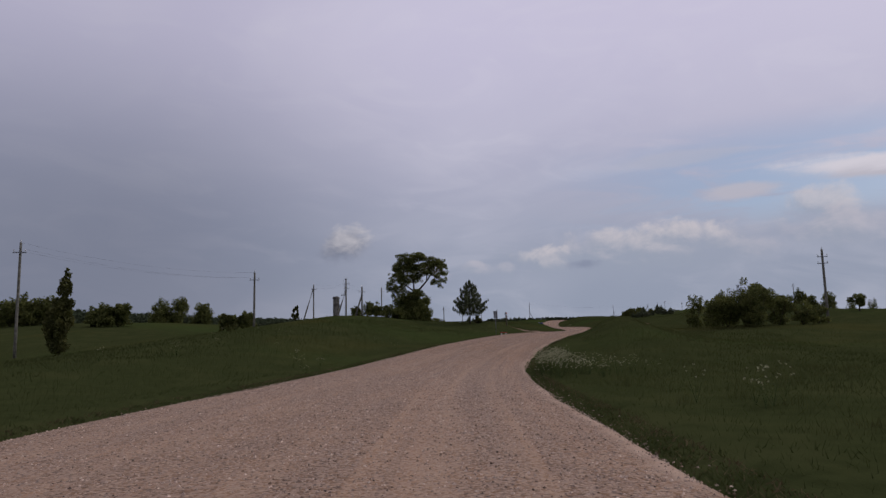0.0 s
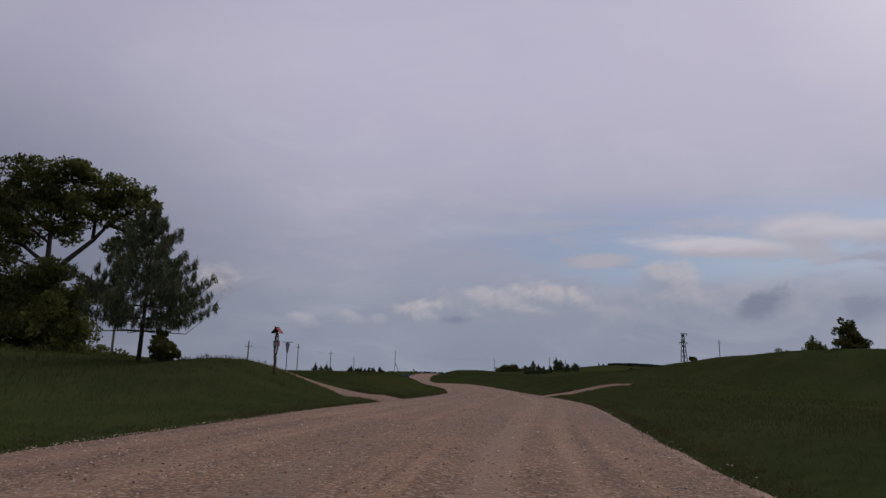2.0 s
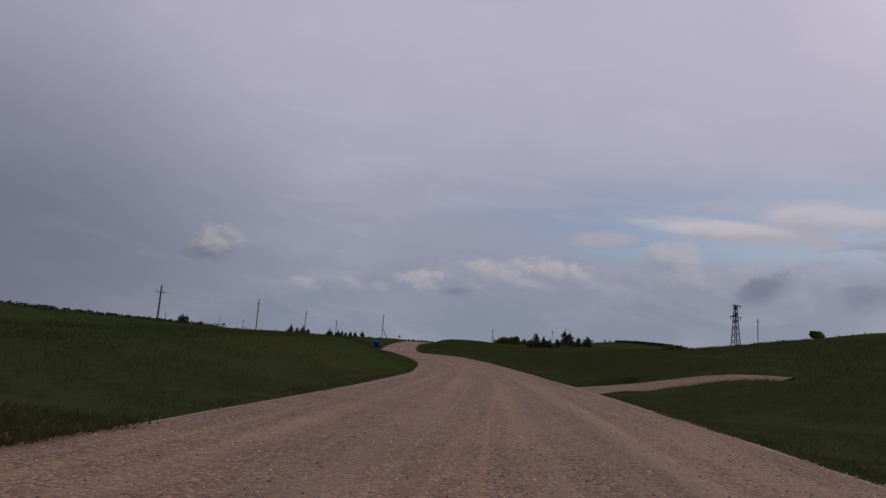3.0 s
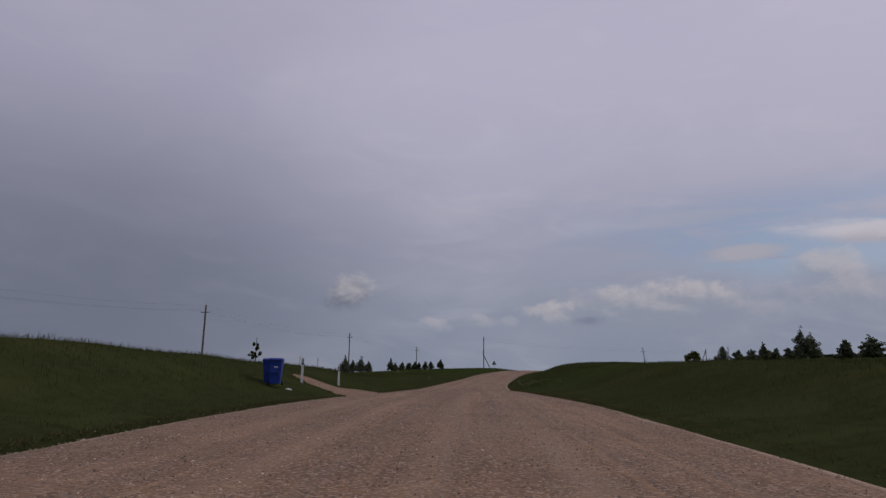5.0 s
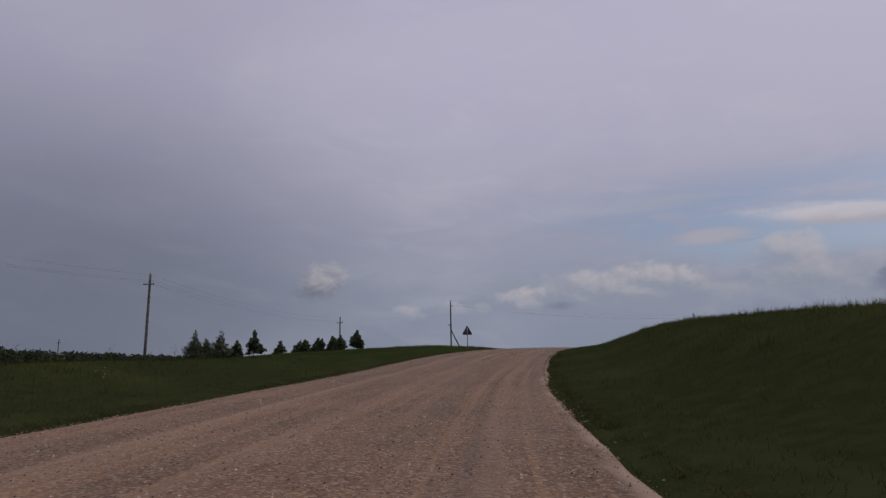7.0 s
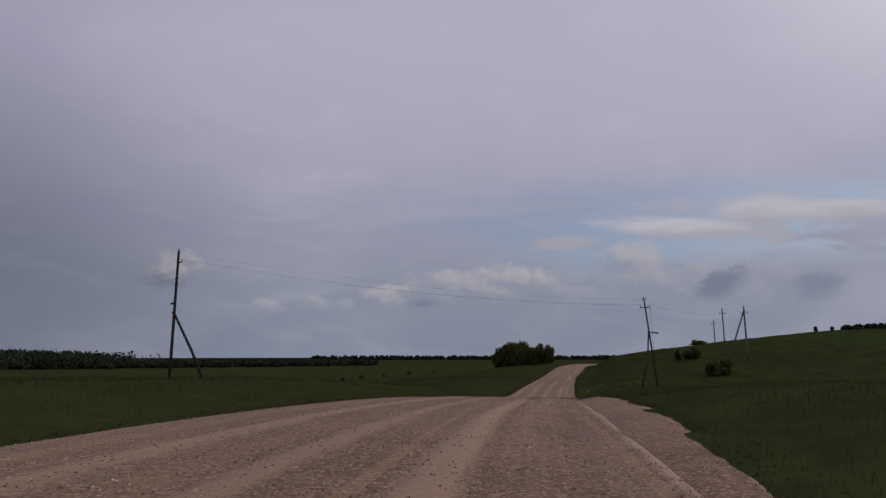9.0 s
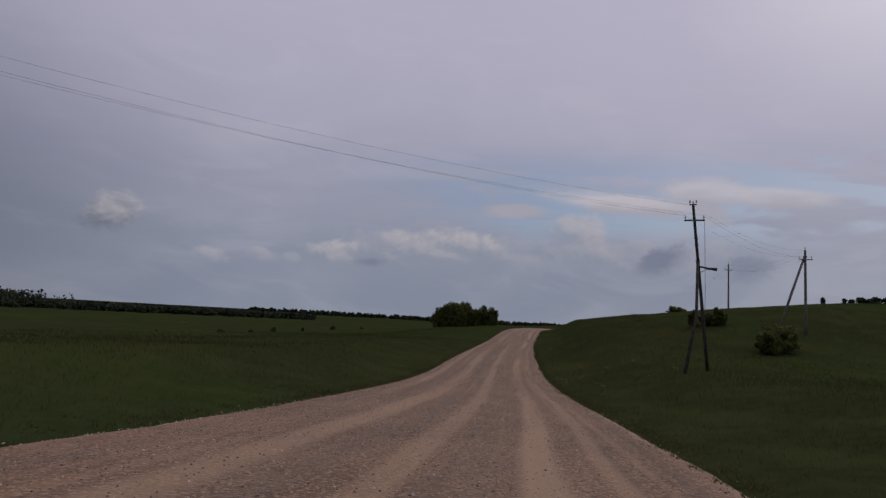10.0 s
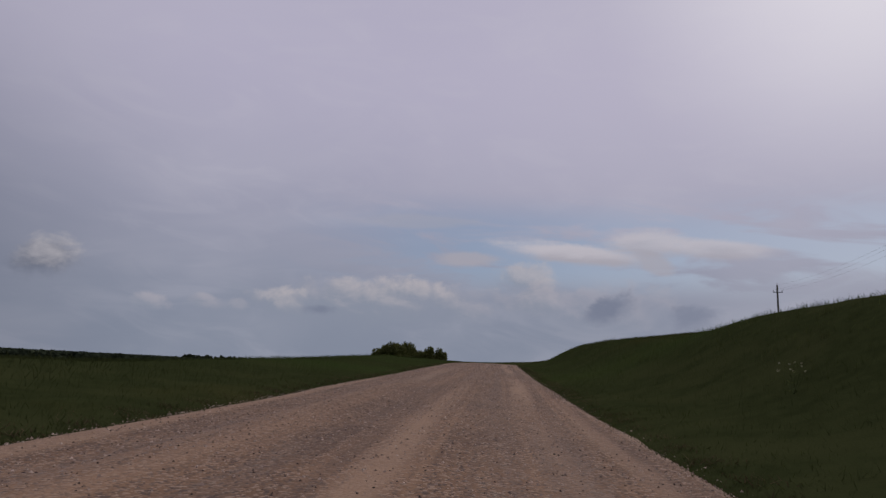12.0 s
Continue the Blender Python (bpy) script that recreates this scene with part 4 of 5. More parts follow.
def wheelie_bin(x, y, turn, label):
    t = thing("wheelie_bin", label, "wheelie bin", x, y, land(24.5, 185.4) - 0.06, turn, "two blue bins")

    def shell(levels):
        v, f = [], []
        for h, w, d, oy in levels:
            c = 0.06
            for px, py in ((-w + c, -d), (w - c, -d), (w, -d + c), (w, d - c), (w - c, d), (-w + c, d), (-w, d - c), (-w, -d + c)):
                v.append((px, py + oy, h))
        n = len(levels)
        for k in range(n - 1):
            for j in range(8):
                f.append((8 * k + j, 8 * k + (j + 1) % 8, 8 * k + 8 + (j + 1) % 8, 8 * k + 8 + j))
        return v, f + [tuple(range(7, -1, -1)), tuple(range(8 * n - 8, 8 * n))]

    part("body", shell([(0.07, 0.21, 0.24, 0.0), (0.85, 0.27, 0.33, 0.0), (0.93, 0.285, 0.35, 0.0), (0.98, 0.285, 0.35, 0.0)]), BLUE, t)
    lid = part("lid", shell([(0.982, 0.295, 0.37, -0.01), (1.03, 0.295, 0.37, -0.01), (1.08, 0.26, 0.30, 0.02)]), BLUE, t, "closed blue lid")
    part("lid_grip", box(0, -0.39, 1.0, 0.3, 0.04, 0.03, 0.01), BLUE, lid)
    part("handle", tube([(-0.25, 0.42, 0.98), (0.25, 0.42, 0.98)], [0.018, 0.018], 8), BLUE, t)
    part("rib", box(0, -0.33, 0.62, 0.34, 0.03, 0.3, 0.012), BLUE, t)
    part("sticker", box(0.05, -0.352, 0.72, 0.16, 0.006, 0.04, 0.002), WHITE_PAINT, t, "small white sticker")
    for s in (-0.26, 0.26):
        wheel = part("wheel", tube([(s - 0.03, 0.24, 0.10), (s + 0.03, 0.24, 0.10)], [0.10, 0.10], 16), BLACK, t, "black rubber wheel")
        part("hub", tube([(s - 0.034, 0.24, 0.10), (s + 0.034, 0.24, 0.10)], [0.04, 0.04], 12), STEEL, wheel)
    part("axle", tube([(-0.26, 0.24, 0.10), (0.26, 0.24, 0.10)], [0.015, 0.015], 6), STEEL, t)


wheelie_bin(24.96, 185.32, 10, "closed blue plastic wheelie bin with a white sticker")
wheelie_bin(24.50, 186.02, 14, "closed blue plastic wheelie bin standing beside another")


def litter_bag(x, y):
    rng = np.random.RandomState(8)
    bm = bmesh.new()
    bmesh.ops.create_icosphere(bm, subdivisions=3, radius=0.09)
    for v in bm.verts:
        k = 1 + 0.35 * noise.noise(v.co * 13) + 0.1 * rng.normal()
        v.co = Vector((v.co.x * 1.5 * k, v.co.y * k, v.co.z * 0.55 * k))
    ob = part("litter_bag", bm, WHITE_PAINT)
    ob.matrix_world = pose(x, y, land(x, y) + 0.05, 0, 0, 40)
    tagged(ob, "crumpled white plastic bag lying in the grass", "litter")


litter_bag(25.45, 185.6)

# ---- trees and bushes ----
broad_tree(-6.8, 102.4, ([(0, 0, -0.3), (0.05, 0, 2.5), (0.0, 0.1, 5.0), (-0.1, 0, 7.4), (-0.5, 0, 10.2)], 0.25, 0.05),
    [([(0.05, 0, 4.4), (0.8, 0.1, 5.7), (1.9, 0.1, 6.9), (2.6, 0, 7.9), (4.1, 0, 9.0), (4.6, 0, 9.2)], 0.17, 0.03), ([(2.6, 0, 7.8), (3.4, 0.2, 7.6), (4.3, 0.2, 7.0)], 0.10, 0.03), ([(0, 0, 5.4), (-1.3, 0.2, 6.4), (-3.4, 0, 6.9)], 0.13, 0.03), ([(1.9, 0.1, 7.0), (2.0, -0.4, 8.8), (2.3, -0.5, 10.2)], 0.1, 0.03), ([(-0.1, 0, 7.2), (-1.6, -0.5, 8.4), (-2.3, -0.4, 9.4)], 0.1, 0.03), ([(0, 0, 5.0), (-1.6, 0.2, 5.7), (-3.1, 0, 5.9)], 0.07, 0.02), ([(0, 0, 8.2), (0.7, 0.4, 9.4), (1.0, 0.3, 10.6)], 0.08, 0.02), ([(3.4, 0, 8.5), (3.9, -0.4, 9.6), (4.4, -0.3, 10.1)], 0.06, 0.02), ([(-0.1, 0, 6.6), (-1.2, 0.5, 7.4), (-2.7, 0.5, 8.1)], 0.08, 0.02)],
    [(-1.0, 0, 10.4, 1.7, 1.5, 0.9), (-2.2, 0.3, 9.3, 1.4, 1.3, 1.0), (-2.6, 0, 8.0, 1.2, 1.2, 0.9), (-3.5, 0, 6.9, 0.9, 0.9, 0.7), (-3.2, 0.2, 5.8, 0.9, 0.9, 0.7), (-3.0, 0.1, 4.6, 0.7, 0.7, 0.6), (-0.5, 0.5, 9.0, 1.9, 1.7, 1.2), (0.7, -0.4, 10.5, 1.4, 1.3, 0.8), (2.3, 0.2, 9.9, 1.6, 1.4, 0.9), (1.5, -0.5, 8.7, 1.5, 1.4, 1.0), (3.9, 0, 9.4, 1.2, 1.2, 0.8), (4.65, 0, 8.9, 0.6, 0.7, 0.6), (3.95, 0.3, 8.0, 1.2, 1.2, 0.9), (3.0, 0.2, 8.9, 1.2, 1.2, 0.9), (3.3, -0.2, 6.8, 1.0, 0.9, 0.7), (4.45, 0, 7.1, 0.6, 0.7, 0.7), (3.9, 0.1, 6.2, 0.6, 0.6, 0.5), (0.2, 0.6, 7.5, 1.5, 1.3, 0.8), (-1.5, -0.4, 7.2, 1.6, 1.4, 0.9), (-2.4, 0.2, 6.0, 1.1, 1.1, 0.7),
     (-1.4, 0.4, 4.0, 1.9, 1.8, 1.6), (0.9, 0.4, 3.8, 1.7, 1.6, 1.6), (-0.3, -0.4, 4.9, 1.7, 1.6, 0.9), (-1.7, -0.2, 2.1, 1.7, 1.7, 1.9), (0.2, -0.5, 2.0, 1.9, 1.8, 2.0), (1.6, 0, 1.9, 1.3, 1.4, 1.8), (-0.6, -0.6, 1.0, 2.2, 1.8, 1.2), (1.1, -0.5, 0.9, 1.7, 1.6, 1.1), (3.0, -0.3, 0.9, 1.0, 1.0, 0.8), (4.2, -0.3, 0.6, 0.8, 0.8, 0.5)],
    74000, 0.105, "old gnarled broad-leaved tree with undergrowth round its trunk", seed=3, turn=10, z=-0.29, dense=1.7, scale=1.125)
conifer(2.3, 90.1, 6.0, 6.1, "young dark Scots pine on the roadside mound", seed=4, count=30000, size=0.115, open_=1.0)
bush(3.4, 89.0, 1.7, 1.3, 1200, 0.10, "low yellowish bush under the pine", LEAF_WARM, 31)
for k, (bx, by, w, h) in enumerate(((-12.6, 97.0, 3.2, 2.3), (-10.4, 96.2, 3.0, 2.5), (-9.0, 96.0, 2.4, 2.2), (-15.2, 105.2, 3.2, 2.8), (-17.5, 107.5, 2.6, 2.0))):
    bush(bx, by, w, h, 1700, 0.13, "dark green bush beside the old tree", LEAF, 40 + k)
broad_tree(-23.3, 36.4, ([(0, 0, -0.2), (0.05, 0, 1.9), (0.1, 0, 4.2)], 0.07, 0.02), [], [(0, 0, 0.8, 0.55, 0.55, 0.8), (-0.05, 0, 1.5, 0.68, 0.68, 0.9), (0.0, 0, 2.3, 0.66, 0.66, 0.9), (0.1, 0, 3.1, 0.55, 0.55, 0.9), (0.2, 0, 3.9, 0.40, 0.40, 0.8), (0.32, 0, 4.6, 0.24, 0.24, 0.6)], 11000, 0.10, "slim young poplar with leaves tinted sunlit yellow in the meadow", LEAF_WARM, "poplar_sapling", 51, dense=4.5)
broad_tree(-23.1, 88.6, ([(0, 0, -0.2), (0, 0, 1.4)], 0.06, 0.02), [], [(0, 0, 0.9, 0.65, 0.65, 0.9), (0, 0, 1.9, 0.45, 0.45, 0.9)], 1900, 0.10, "narrow yellowish bush on the rise", LEAF_WARM, "bush", 52, None, "bush")
# trees beyond the left meadow at the start
for k, (bx, by, w, h) in enumerate(((-83.7, 169.9, 7.0, 8.4), (-79.7, 171.8, 7.0, 8.9), (-70.5, 165.0, 7.0, 6.8), (-40.1, 107.2, 3.4, 3.8), (-37.5, 108.2, 3.6, 3.8), (-69.2, 117.4, 5.0, 4.6), (-66.7, 118.9, 5.0, 4.8), (-89.1, 119.6, 6.0, 6.7), (-86.9, 121.3, 6.0, 7.0), (-84.5, 123.0, 6.0, 6.4), (-82.2, 124.6, 5.0, 5.0))):
    bush(bx, by, 1.1 * w, h, 4200, 0.24, "dark broad-leaved thicket beyond the meadow", LEAF, 320 + k, "thicket")
# right of the road at the start
for k, (bx, by, w, h, count) in enumerate(((27.7, 70.4, 2.6, 4.0, 2200), (32.2, 74.2, 3.4, 4.4, 4400), (30.2, 72.4, 2.4, 3.4, 2600), (29.0, 65.2, 4.8, 4.3, 8400), (31.2, 63.4, 4.8, 5.0, 9000), (34.2, 65.0, 4.2, 3.9, 5600), (37.5, 66.5, 3.2, 2.6, 3200), (40.5, 69.0, 2.6, 2.2, 2400))):
    bush(bx, by, w, h, count, 0.10, "dark leafy bush on the grassy bank", LEAF, 60 + k)
broad_tree(79.1, 122.5, ([(0, 0, -0.3), (0, 0, 1.8)], 0.16, 0.08), [], [(0, 0, 2.6, 1.5, 1.5, 1.6), (0.4, 0, 1.6, 1.3, 1.3, 1.2)], 2600, 0.16, "small round broad-leaved tree on the ridge", seed=70)
broad_tree(54.8, 110.4, ([(0, 0, -0.3), (0, 0, 1.6)], 0.14, 0.08), [], [(0, 0, 0.5, 1.3, 1.3, 0.8), (0, 0, 1.3, 1.1, 1.1, 1.0), (0, 0, 2.3, 0.7, 0.7, 1.0)], 4200, 0.14, "small tree with sunlit top on the ridge", LEAF_WARM, seed=71, dense=2.0)
for k, (bx, by, w, h) in enumerate(((76.9, 139.8, 3.4, 5.2), (74.4, 142.0, 4.2, 3.6), (78.6, 138.4, 4.4, 4.2), (81.5, 136.6, 4.0, 4.4), (71.5, 143.0, 3.6, 2.6), (65.8, 173.0, 2.8, 2.6), (83.0, 178.0, 2.0, 1.3), (52.0, 130.0, 1.0, 0.55))):
    bush(bx, by, w, h, int(500 + 650 * w), 0.14, "dark bush on the grassy slope", LEAF, 75 + k)
# far groups over the rise
for k, (bx, by, w, h) in enumerate(((175.4, 279.4, 5.0, 9.0), (165.0, 285.0, 5.0, 8.0), (182.0, 275.0, 5.0, 9.0))):
    bush(bx, by, w, h, 1300, 0.22, "distant dark thicket on the skyline", LEAF, 90 + k, "thicket")
# pines and junipers on the slope
for k, (bx, by, h, w) in enumerate(((67.9, 241.0, 2.4, 2.2), (69.8, 241.6, 2.6, 2.4), (71.6, 242.0, 3.3, 2.0), (73.4, 242.6, 2.4, 2.2), (79.3, 247.2, 5.2, 2.3), (81.0, 248.0, 4.2, 2.6), (76.8, 246.0, 2.2, 2.0), (78.5, 236.1, 2.7, 2.1), (79.6, 233.0, 2.9, 2.9), (84.5, 290.0, 1.9, 1.4))):
    young_conifer(bx, by, 0.88 * h, 1.12 * w, "small dense dark juniper on the grassy slope", 110 + k, "juniper", "juniper")
broad_tree(73.6, 272.6, None, [], [(0, 0, 1.2, 1.15, 1.15, 1.2), (0.2, 0, 1.9, 0.9, 0.9, 0.8), (-0.4, 0.2, 1.6, 0.8, 0.8, 0.8)], 4200, 0.12, "round dark bush beside the pine on the slope", name="bush", seed=130, category="bush", dense=1.6)
conifer(86.7, 291.5, 3.7, 3.0, "small dark pine on the grassy crest", 131, 4200, 0.13, 0.5)
# left of the road, middle stretch
broad_tree(18.9, 200.6, ([(0, 0, -0.2), (0, 0, 1.0), (0, 0, 1.7)], 0.03, 0.015), [], [(0, 0, 0.45, 0.28, 0.28, 0.3), (-0.32, 0, 0.62, 0.2, 0.2, 0.18), (0.34, 0, 0.62, 0.2, 0.2, 0.18), (0, 0, 1.15, 0.25, 0.25, 0.32)], 1500, 0.06, "ragged young sapling at the top of the verge", name="sapling", seed=140)
for k, (bx, by, w, h) in enumerate(((-9.2, 225.1, 2.4, 3.0), (-7.0, 201.2, 2.0, 2.2), (-14.0, 236.0, 2.4, 1.8))):
    bush(bx, by, w, h, 1500, 0.12, "lone dark bush on the meadow slope", LEAF, 145 + k)
rng_row = np.random.RandomState(12)
FIRS = [(4.5, 306.4, 4.6), (6.6, 304.6, 3.4), (8.8, 303.8, 4.2), (10.2, 305.6, 3.0), (17.4, 288.6, 2.7), (17.0, 300.5, 2.3), (18.2, 305.8, 2.6), (19.6, 303.0, 2.1), (20.4, 298.5, 2.0), (21.6, 300.0, 2.3), (22.8, 296.0, 1.8), (24.2, 295.0, 2.0), (25.6, 291.5, 1.7), (27.8, 288.1, 2.0)]
for k, (fx, fy, h) in enumerate(FIRS):
    h *= 0.82
    young_conifer(fx, fy, h * 1.05, h * rng_row.uniform(0.80, 1.05), "young dark fir in a loose row", 150 + k, "young_fir", "fir tree", 2800)
# right slope, last stretch
for k, (bx, by, w, h) in enumerate(((103.6, 363.4, 2.5, 1.5), (104.7, 362.8, 1.5, 2.2), (102.6, 364.0, 1.2, 1.6), (101.2, 352.6, 3.4, 2.4), (99.0, 352.0, 2.2, 1.8), (145.6, 419.0, 4.0, 1.6), (148.5, 421.0, 3.0, 1.4))):
    bush(bx, by, w, h, 2600, 0.12, "dark green bush on the hillside pasture", LEAF, 200 + k)


def grove(cx, cy, wide, deep, tall, n, label, seed):
    """A close stand of trees, one object for each."""
    rng = np.random.RandomState(seed)
    for k in range(n):
        px, py = cx + wide * (k / (n - 1) - 0.5), cy + rng.uniform(-0.5, 0.5) * deep
        h = tall * rng.uniform(0.88, 1.06) * (0.86 if k in (0, n - 1) else 1.0)
        w = wide / n * rng.uniform(1.0, 1.3)
        broad_tree(px, py, ([(0, 0, -0.5), (0.2, 0, h * 0.4), (0, 0, h * 0.75)], 0.35, 0.12), [([(0.1, 0, h * 0.35), (w * 0.4, 0, h * 0.6)], 0.15, 0.05)],
            [(0, 0, h * 0.74, w * 0.8, w * 0.8, h * 0.26), (-w * 0.4, 0, h * 0.5, w * 0.7, w * 0.7, h * 0.3), (w * 0.45, 0, h * 0.52, w * 0.7, w * 0.7, h * 0.3), (0, 0, h * 0.22, w * 0.8, w * 0.8, h * 0.22)], 6500, 0.50, label, seed=seed + k, dense=1.8)


wood_z = land(191, 664)
grove(191.0, 664.0, 33, 16, 8.2 - wood_z, 9, "tall dark broad-leaved tree in a close grove", 220)
for k, (bx, by, w, h) in enumerate(((165.7, 536.5, 2.6, 8.2), (172.3, 533.3, 3.4, 8.6), (180.0, 540.0, 2.4, 7.6), (57.8, 489.5, 2.6, 5.6), (64.3, 508.7, 3.0, 4.2), (74.2, 515.9, 2.6, 6.2), (94.0, 536.0, 2.4, 7.0), (105.0, 545.0, 2.4, 7.2), (84.0, 528.0, 2.0, 5.6), (48.0, 500.0, 1.8, 4.0), (40.0, 520.0, 2.0, 4.2))):
    bush(bx + (7 * k) % 5 - 2, by + (11 * k) % 9, w * (0.7 + 0.12 * (k % 4)), 0.33 * h, 1100, 0.16, "lone dark shrub out on the pasture", LEAF, 250 + k, "shrub")


# ---- far woods ----
def far_wood(name, a, b, n, tall, seed, label, leaf=1.5, loose=14, each=30):
    """A distant belt of treetops: uncountable, one object."""
    rng = np.random.RandomState(seed)
    u = rng.uniform(size=n)
    px, py = a[0] + (b[0] - a[0]) * u + rng.normal(0, loose, n), a[1] + (b[1] - a[1]) * u + rng.normal(0, loose, n)
    h = tall * rng.uniform(0.75, 1.1, n)
    w = h * rng.uniform(0.26, 0.42, n)
    blobs = np.stack([px, py, height(px, py) + h * 0.5, w, w, h * 0.5], 1)
    ob = part(name, leaf_cloud(rng, blobs, n * each, leaf, 0.0, 0.8), LEAF_FAR)
    tagged(ob, label, "wood", kind="stuff")


far_wood("far_wood", (-600, 590), (-330, 905), 950, 17, 300, "distant dark belt of woodland along the ridge", 1.15, 24, 64)
far_wood("far_wood", (-180, 1080), (150, 1250), 1100, 8, 301, "distant dark belt of woodland along the ridge", 1.8)
far_wood("far_wood", (-1500, 1500), (100, 2300), 700, 6, 305, "distant dark woodland along the horizon", 2.6, 60)
far_wood("far_wood", (100, 2300), (1900, 2000), 520, 12, 306, "distant dark woodland along the horizon", 5.0)
far_wood("far_wood", (171, 396), (190, 371), 300, 1.0, 302, "dark scrub along the hill's skyline", 0.35, 3)
far_wood("far_wood", (-330, 905), (-180, 1080), 800, 18, 303, "distant dark belt of woodland along the ridge", 1.4, 24, 44)


# ---- grass, flowers, loose stones ----
def along_road(rng, n, y0, y1, side, near, far, power=1.7):
    """Places beside the road: side -1 left, 1 right; thickest at its edge."""
    pick = np.where((LINE[:, 1] > y0) & (LINE[:, 1] < y1))[0]
    i = rng.choice(pick, n)
    e = near + (far - near) * rng.uniform(0, 1, n) ** power
    d = side * (LINE[i, 3] + e)
    j = rng.uniform(-0.6, 0.6, n)
    x = LINE[i, 0] + TANGENT[i, 1] * d + TANGENT[i, 0] * j
    y = LINE[i, 1] - TANGENT[i, 0] * d + TANGENT[i, 1] * j
    return x, y, e


def off_tracks(x, y):
    keep = np.ones(len(x), bool)
    for rows in TRACKS:
        line = spline([(a, b, 0, w) for a, b, w in rows], 0.8)
        d2 = (x[:, None] - line[None, :, 0]) ** 2 + (y[:, None] - line[None, :, 1]) ** 2
        k = d2.argmin(1)
        keep &= np.sqrt(d2[np.arange(len(x)), k]) > line[k, 3] - 0.1
    return keep


def blades(rng, x, y, tall, wide, lean=0.35):
    n = len(x)
    idx, d = beside(x, y)
    u = np.minimum(np.abs(d) / LINE[idx, 3], 1.0)
    crown = LINE[idx, 2] + 0.07 * (1 - u * u) - 0.11 * np.clip((u - 0.93) / 0.07, 0, 1)
    z = np.where(u < 1, np.maximum(height(x, y), crown), height(x, y)) - 0.02
    a = rng.uniform(0, 6.283, n)
    h = tall * rng.uniform(0.5, 1.25, n)
    w = wide * rng.uniform(0.6, 1.4, n)
    lx, ly = rng.normal(0, lean, n) * h, rng.normal(0, lean, n) * h
    p0 = np.stack([x - np.cos(a) * w, y - np.sin(a) * w, z], 1)
    p1 = np.stack([x + np.cos(a) * w, y + np.sin(a) * w, z], 1)
    p2 = np.stack([x + lx, y + ly, z + h], 1)
    return np.stack([p0, p1, p2], 1).reshape(-1, 3), np.arange(3 * n).reshape(-1, 3)


for seed, side, label in ((1, -1, "long dark meadow grass along the road"), (2, 1, "long dark meadow grass along the road")):
    rng = np.random.RandomState(seed)
    x, y, e = along_road(rng, 262000, -20, 430, side, -0.25, 18, 1.9)
    k = off_tracks(x, y)
    v, f = blades(rng, x[k], y[k], 0.07 + 0.10 * step(e[k], 0, 4), 0.006 + 0.011 * step(e[k], 2, 14), 0.5)
    ob = part("meadow_grass", (v, f), BLADES)
    tagged(ob, label, "grass", kind="stuff")
    x, y, e = along_road(rng, 70000, -20, 430, side, 14, 60, 1.3)
    k = off_tracks(x, y)
    v, f = blades(rng, x[k], y[k], 0.13, 0.035, 0.8)
    ob = part("meadow_grass", (v, f), BLADES)
    tagged(ob, "tall dark grass out in the meadow", "grass", kind="stuff")
    x, y, e = along_road(rng, 42000, -20, 430, side, -0.55, 0.75, 1.0)
    e = 0.3 - rng.exponential(0.22, len(x))
    e = np.maximum(e, -0.12)
    idx, d = beside(x, y)
    w = (LINE[idx, 3] + e) * side
    x, y = LINE[idx, 0] + TANGENT[idx, 1] * w, LINE[idx, 1] - TANGENT[idx, 0] * w
    x, y = x + rng.normal(0, 0.25, len(x)) * TANGENT[idx, 0], y + rng.normal(0, 0.25, len(x)) * TANGENT[idx, 1]
    k = off_tracks(x, y)
    v, f = blades(rng, x[k], y[k], 0.06, 0.008, 0.9)
    ob = part("verge_grass", (v, f), DRY_BLADES)
    tagged(ob, "short dry grass along the gravel's edge", "grass", kind="stuff")
    e = np.maximum(rng.normal(0.05, 0.12, len(x)), -0.06)
    w = (LINE[idx, 3] + e) * side
    x, y = LINE[idx, 0] + TANGENT[idx, 1] * w, LINE[idx, 1] - TANGENT[idx, 0] * w
    x, y = x + rng.uniform(-0.6, 0.6, len(x)) * TANGENT[idx, 0], y + rng.uniform(-0.6, 0.6, len(x)) * TANGENT[idx, 1]
    k = off_tracks(x, y)
    v, f = blades(rng, x[k], y[k], 0.045, 0.012, 0.9)
    ob = part("edge_grass", (v, f), BLADES)
    tagged(ob, "low dark grass creeping over the gravel's edge", "grass", kind="stuff")


# tufts of taller stems standing out of the sward on the banks
for seed, y0, y1, side, near, far, n in ((81, 42, 92, 1, 2.0, 18, 700), (82, 238, 285, 1, 3.0, 16, 500), (83, 330, 415, 1, 3.0, 30, 600), (84, 60, 110, -1, 2.5, 20, 260), (85, 135, 200, -1, 3.0, 22, 260), (86, 0, 40, 1, 1.5, 12, 260)):
    rng = np.random.RandomState(seed)
    tx, ty, e = along_road(rng, n, y0, y1, side, near, far, 0.9)
    each = rng.randint(8, 40, n)
    x, y = np.repeat(tx, each), np.repeat(ty, each)
    x, y = x + rng.normal(0, 0.16, len(x)), y + rng.normal(0, 0.16, len(x))
    high = np.repeat(rng.uniform(0.14, 0.34, n), each)
    k = off_tracks(x, y)
    v, f = blades(rng, x[k], y[k], high[k], 0.006, 0.3)
    ob = part("tall_grass", (v, f), STEMS)
    tagged(ob, "tufts of taller flowering grass above the meadow", "grass", kind="stuff")


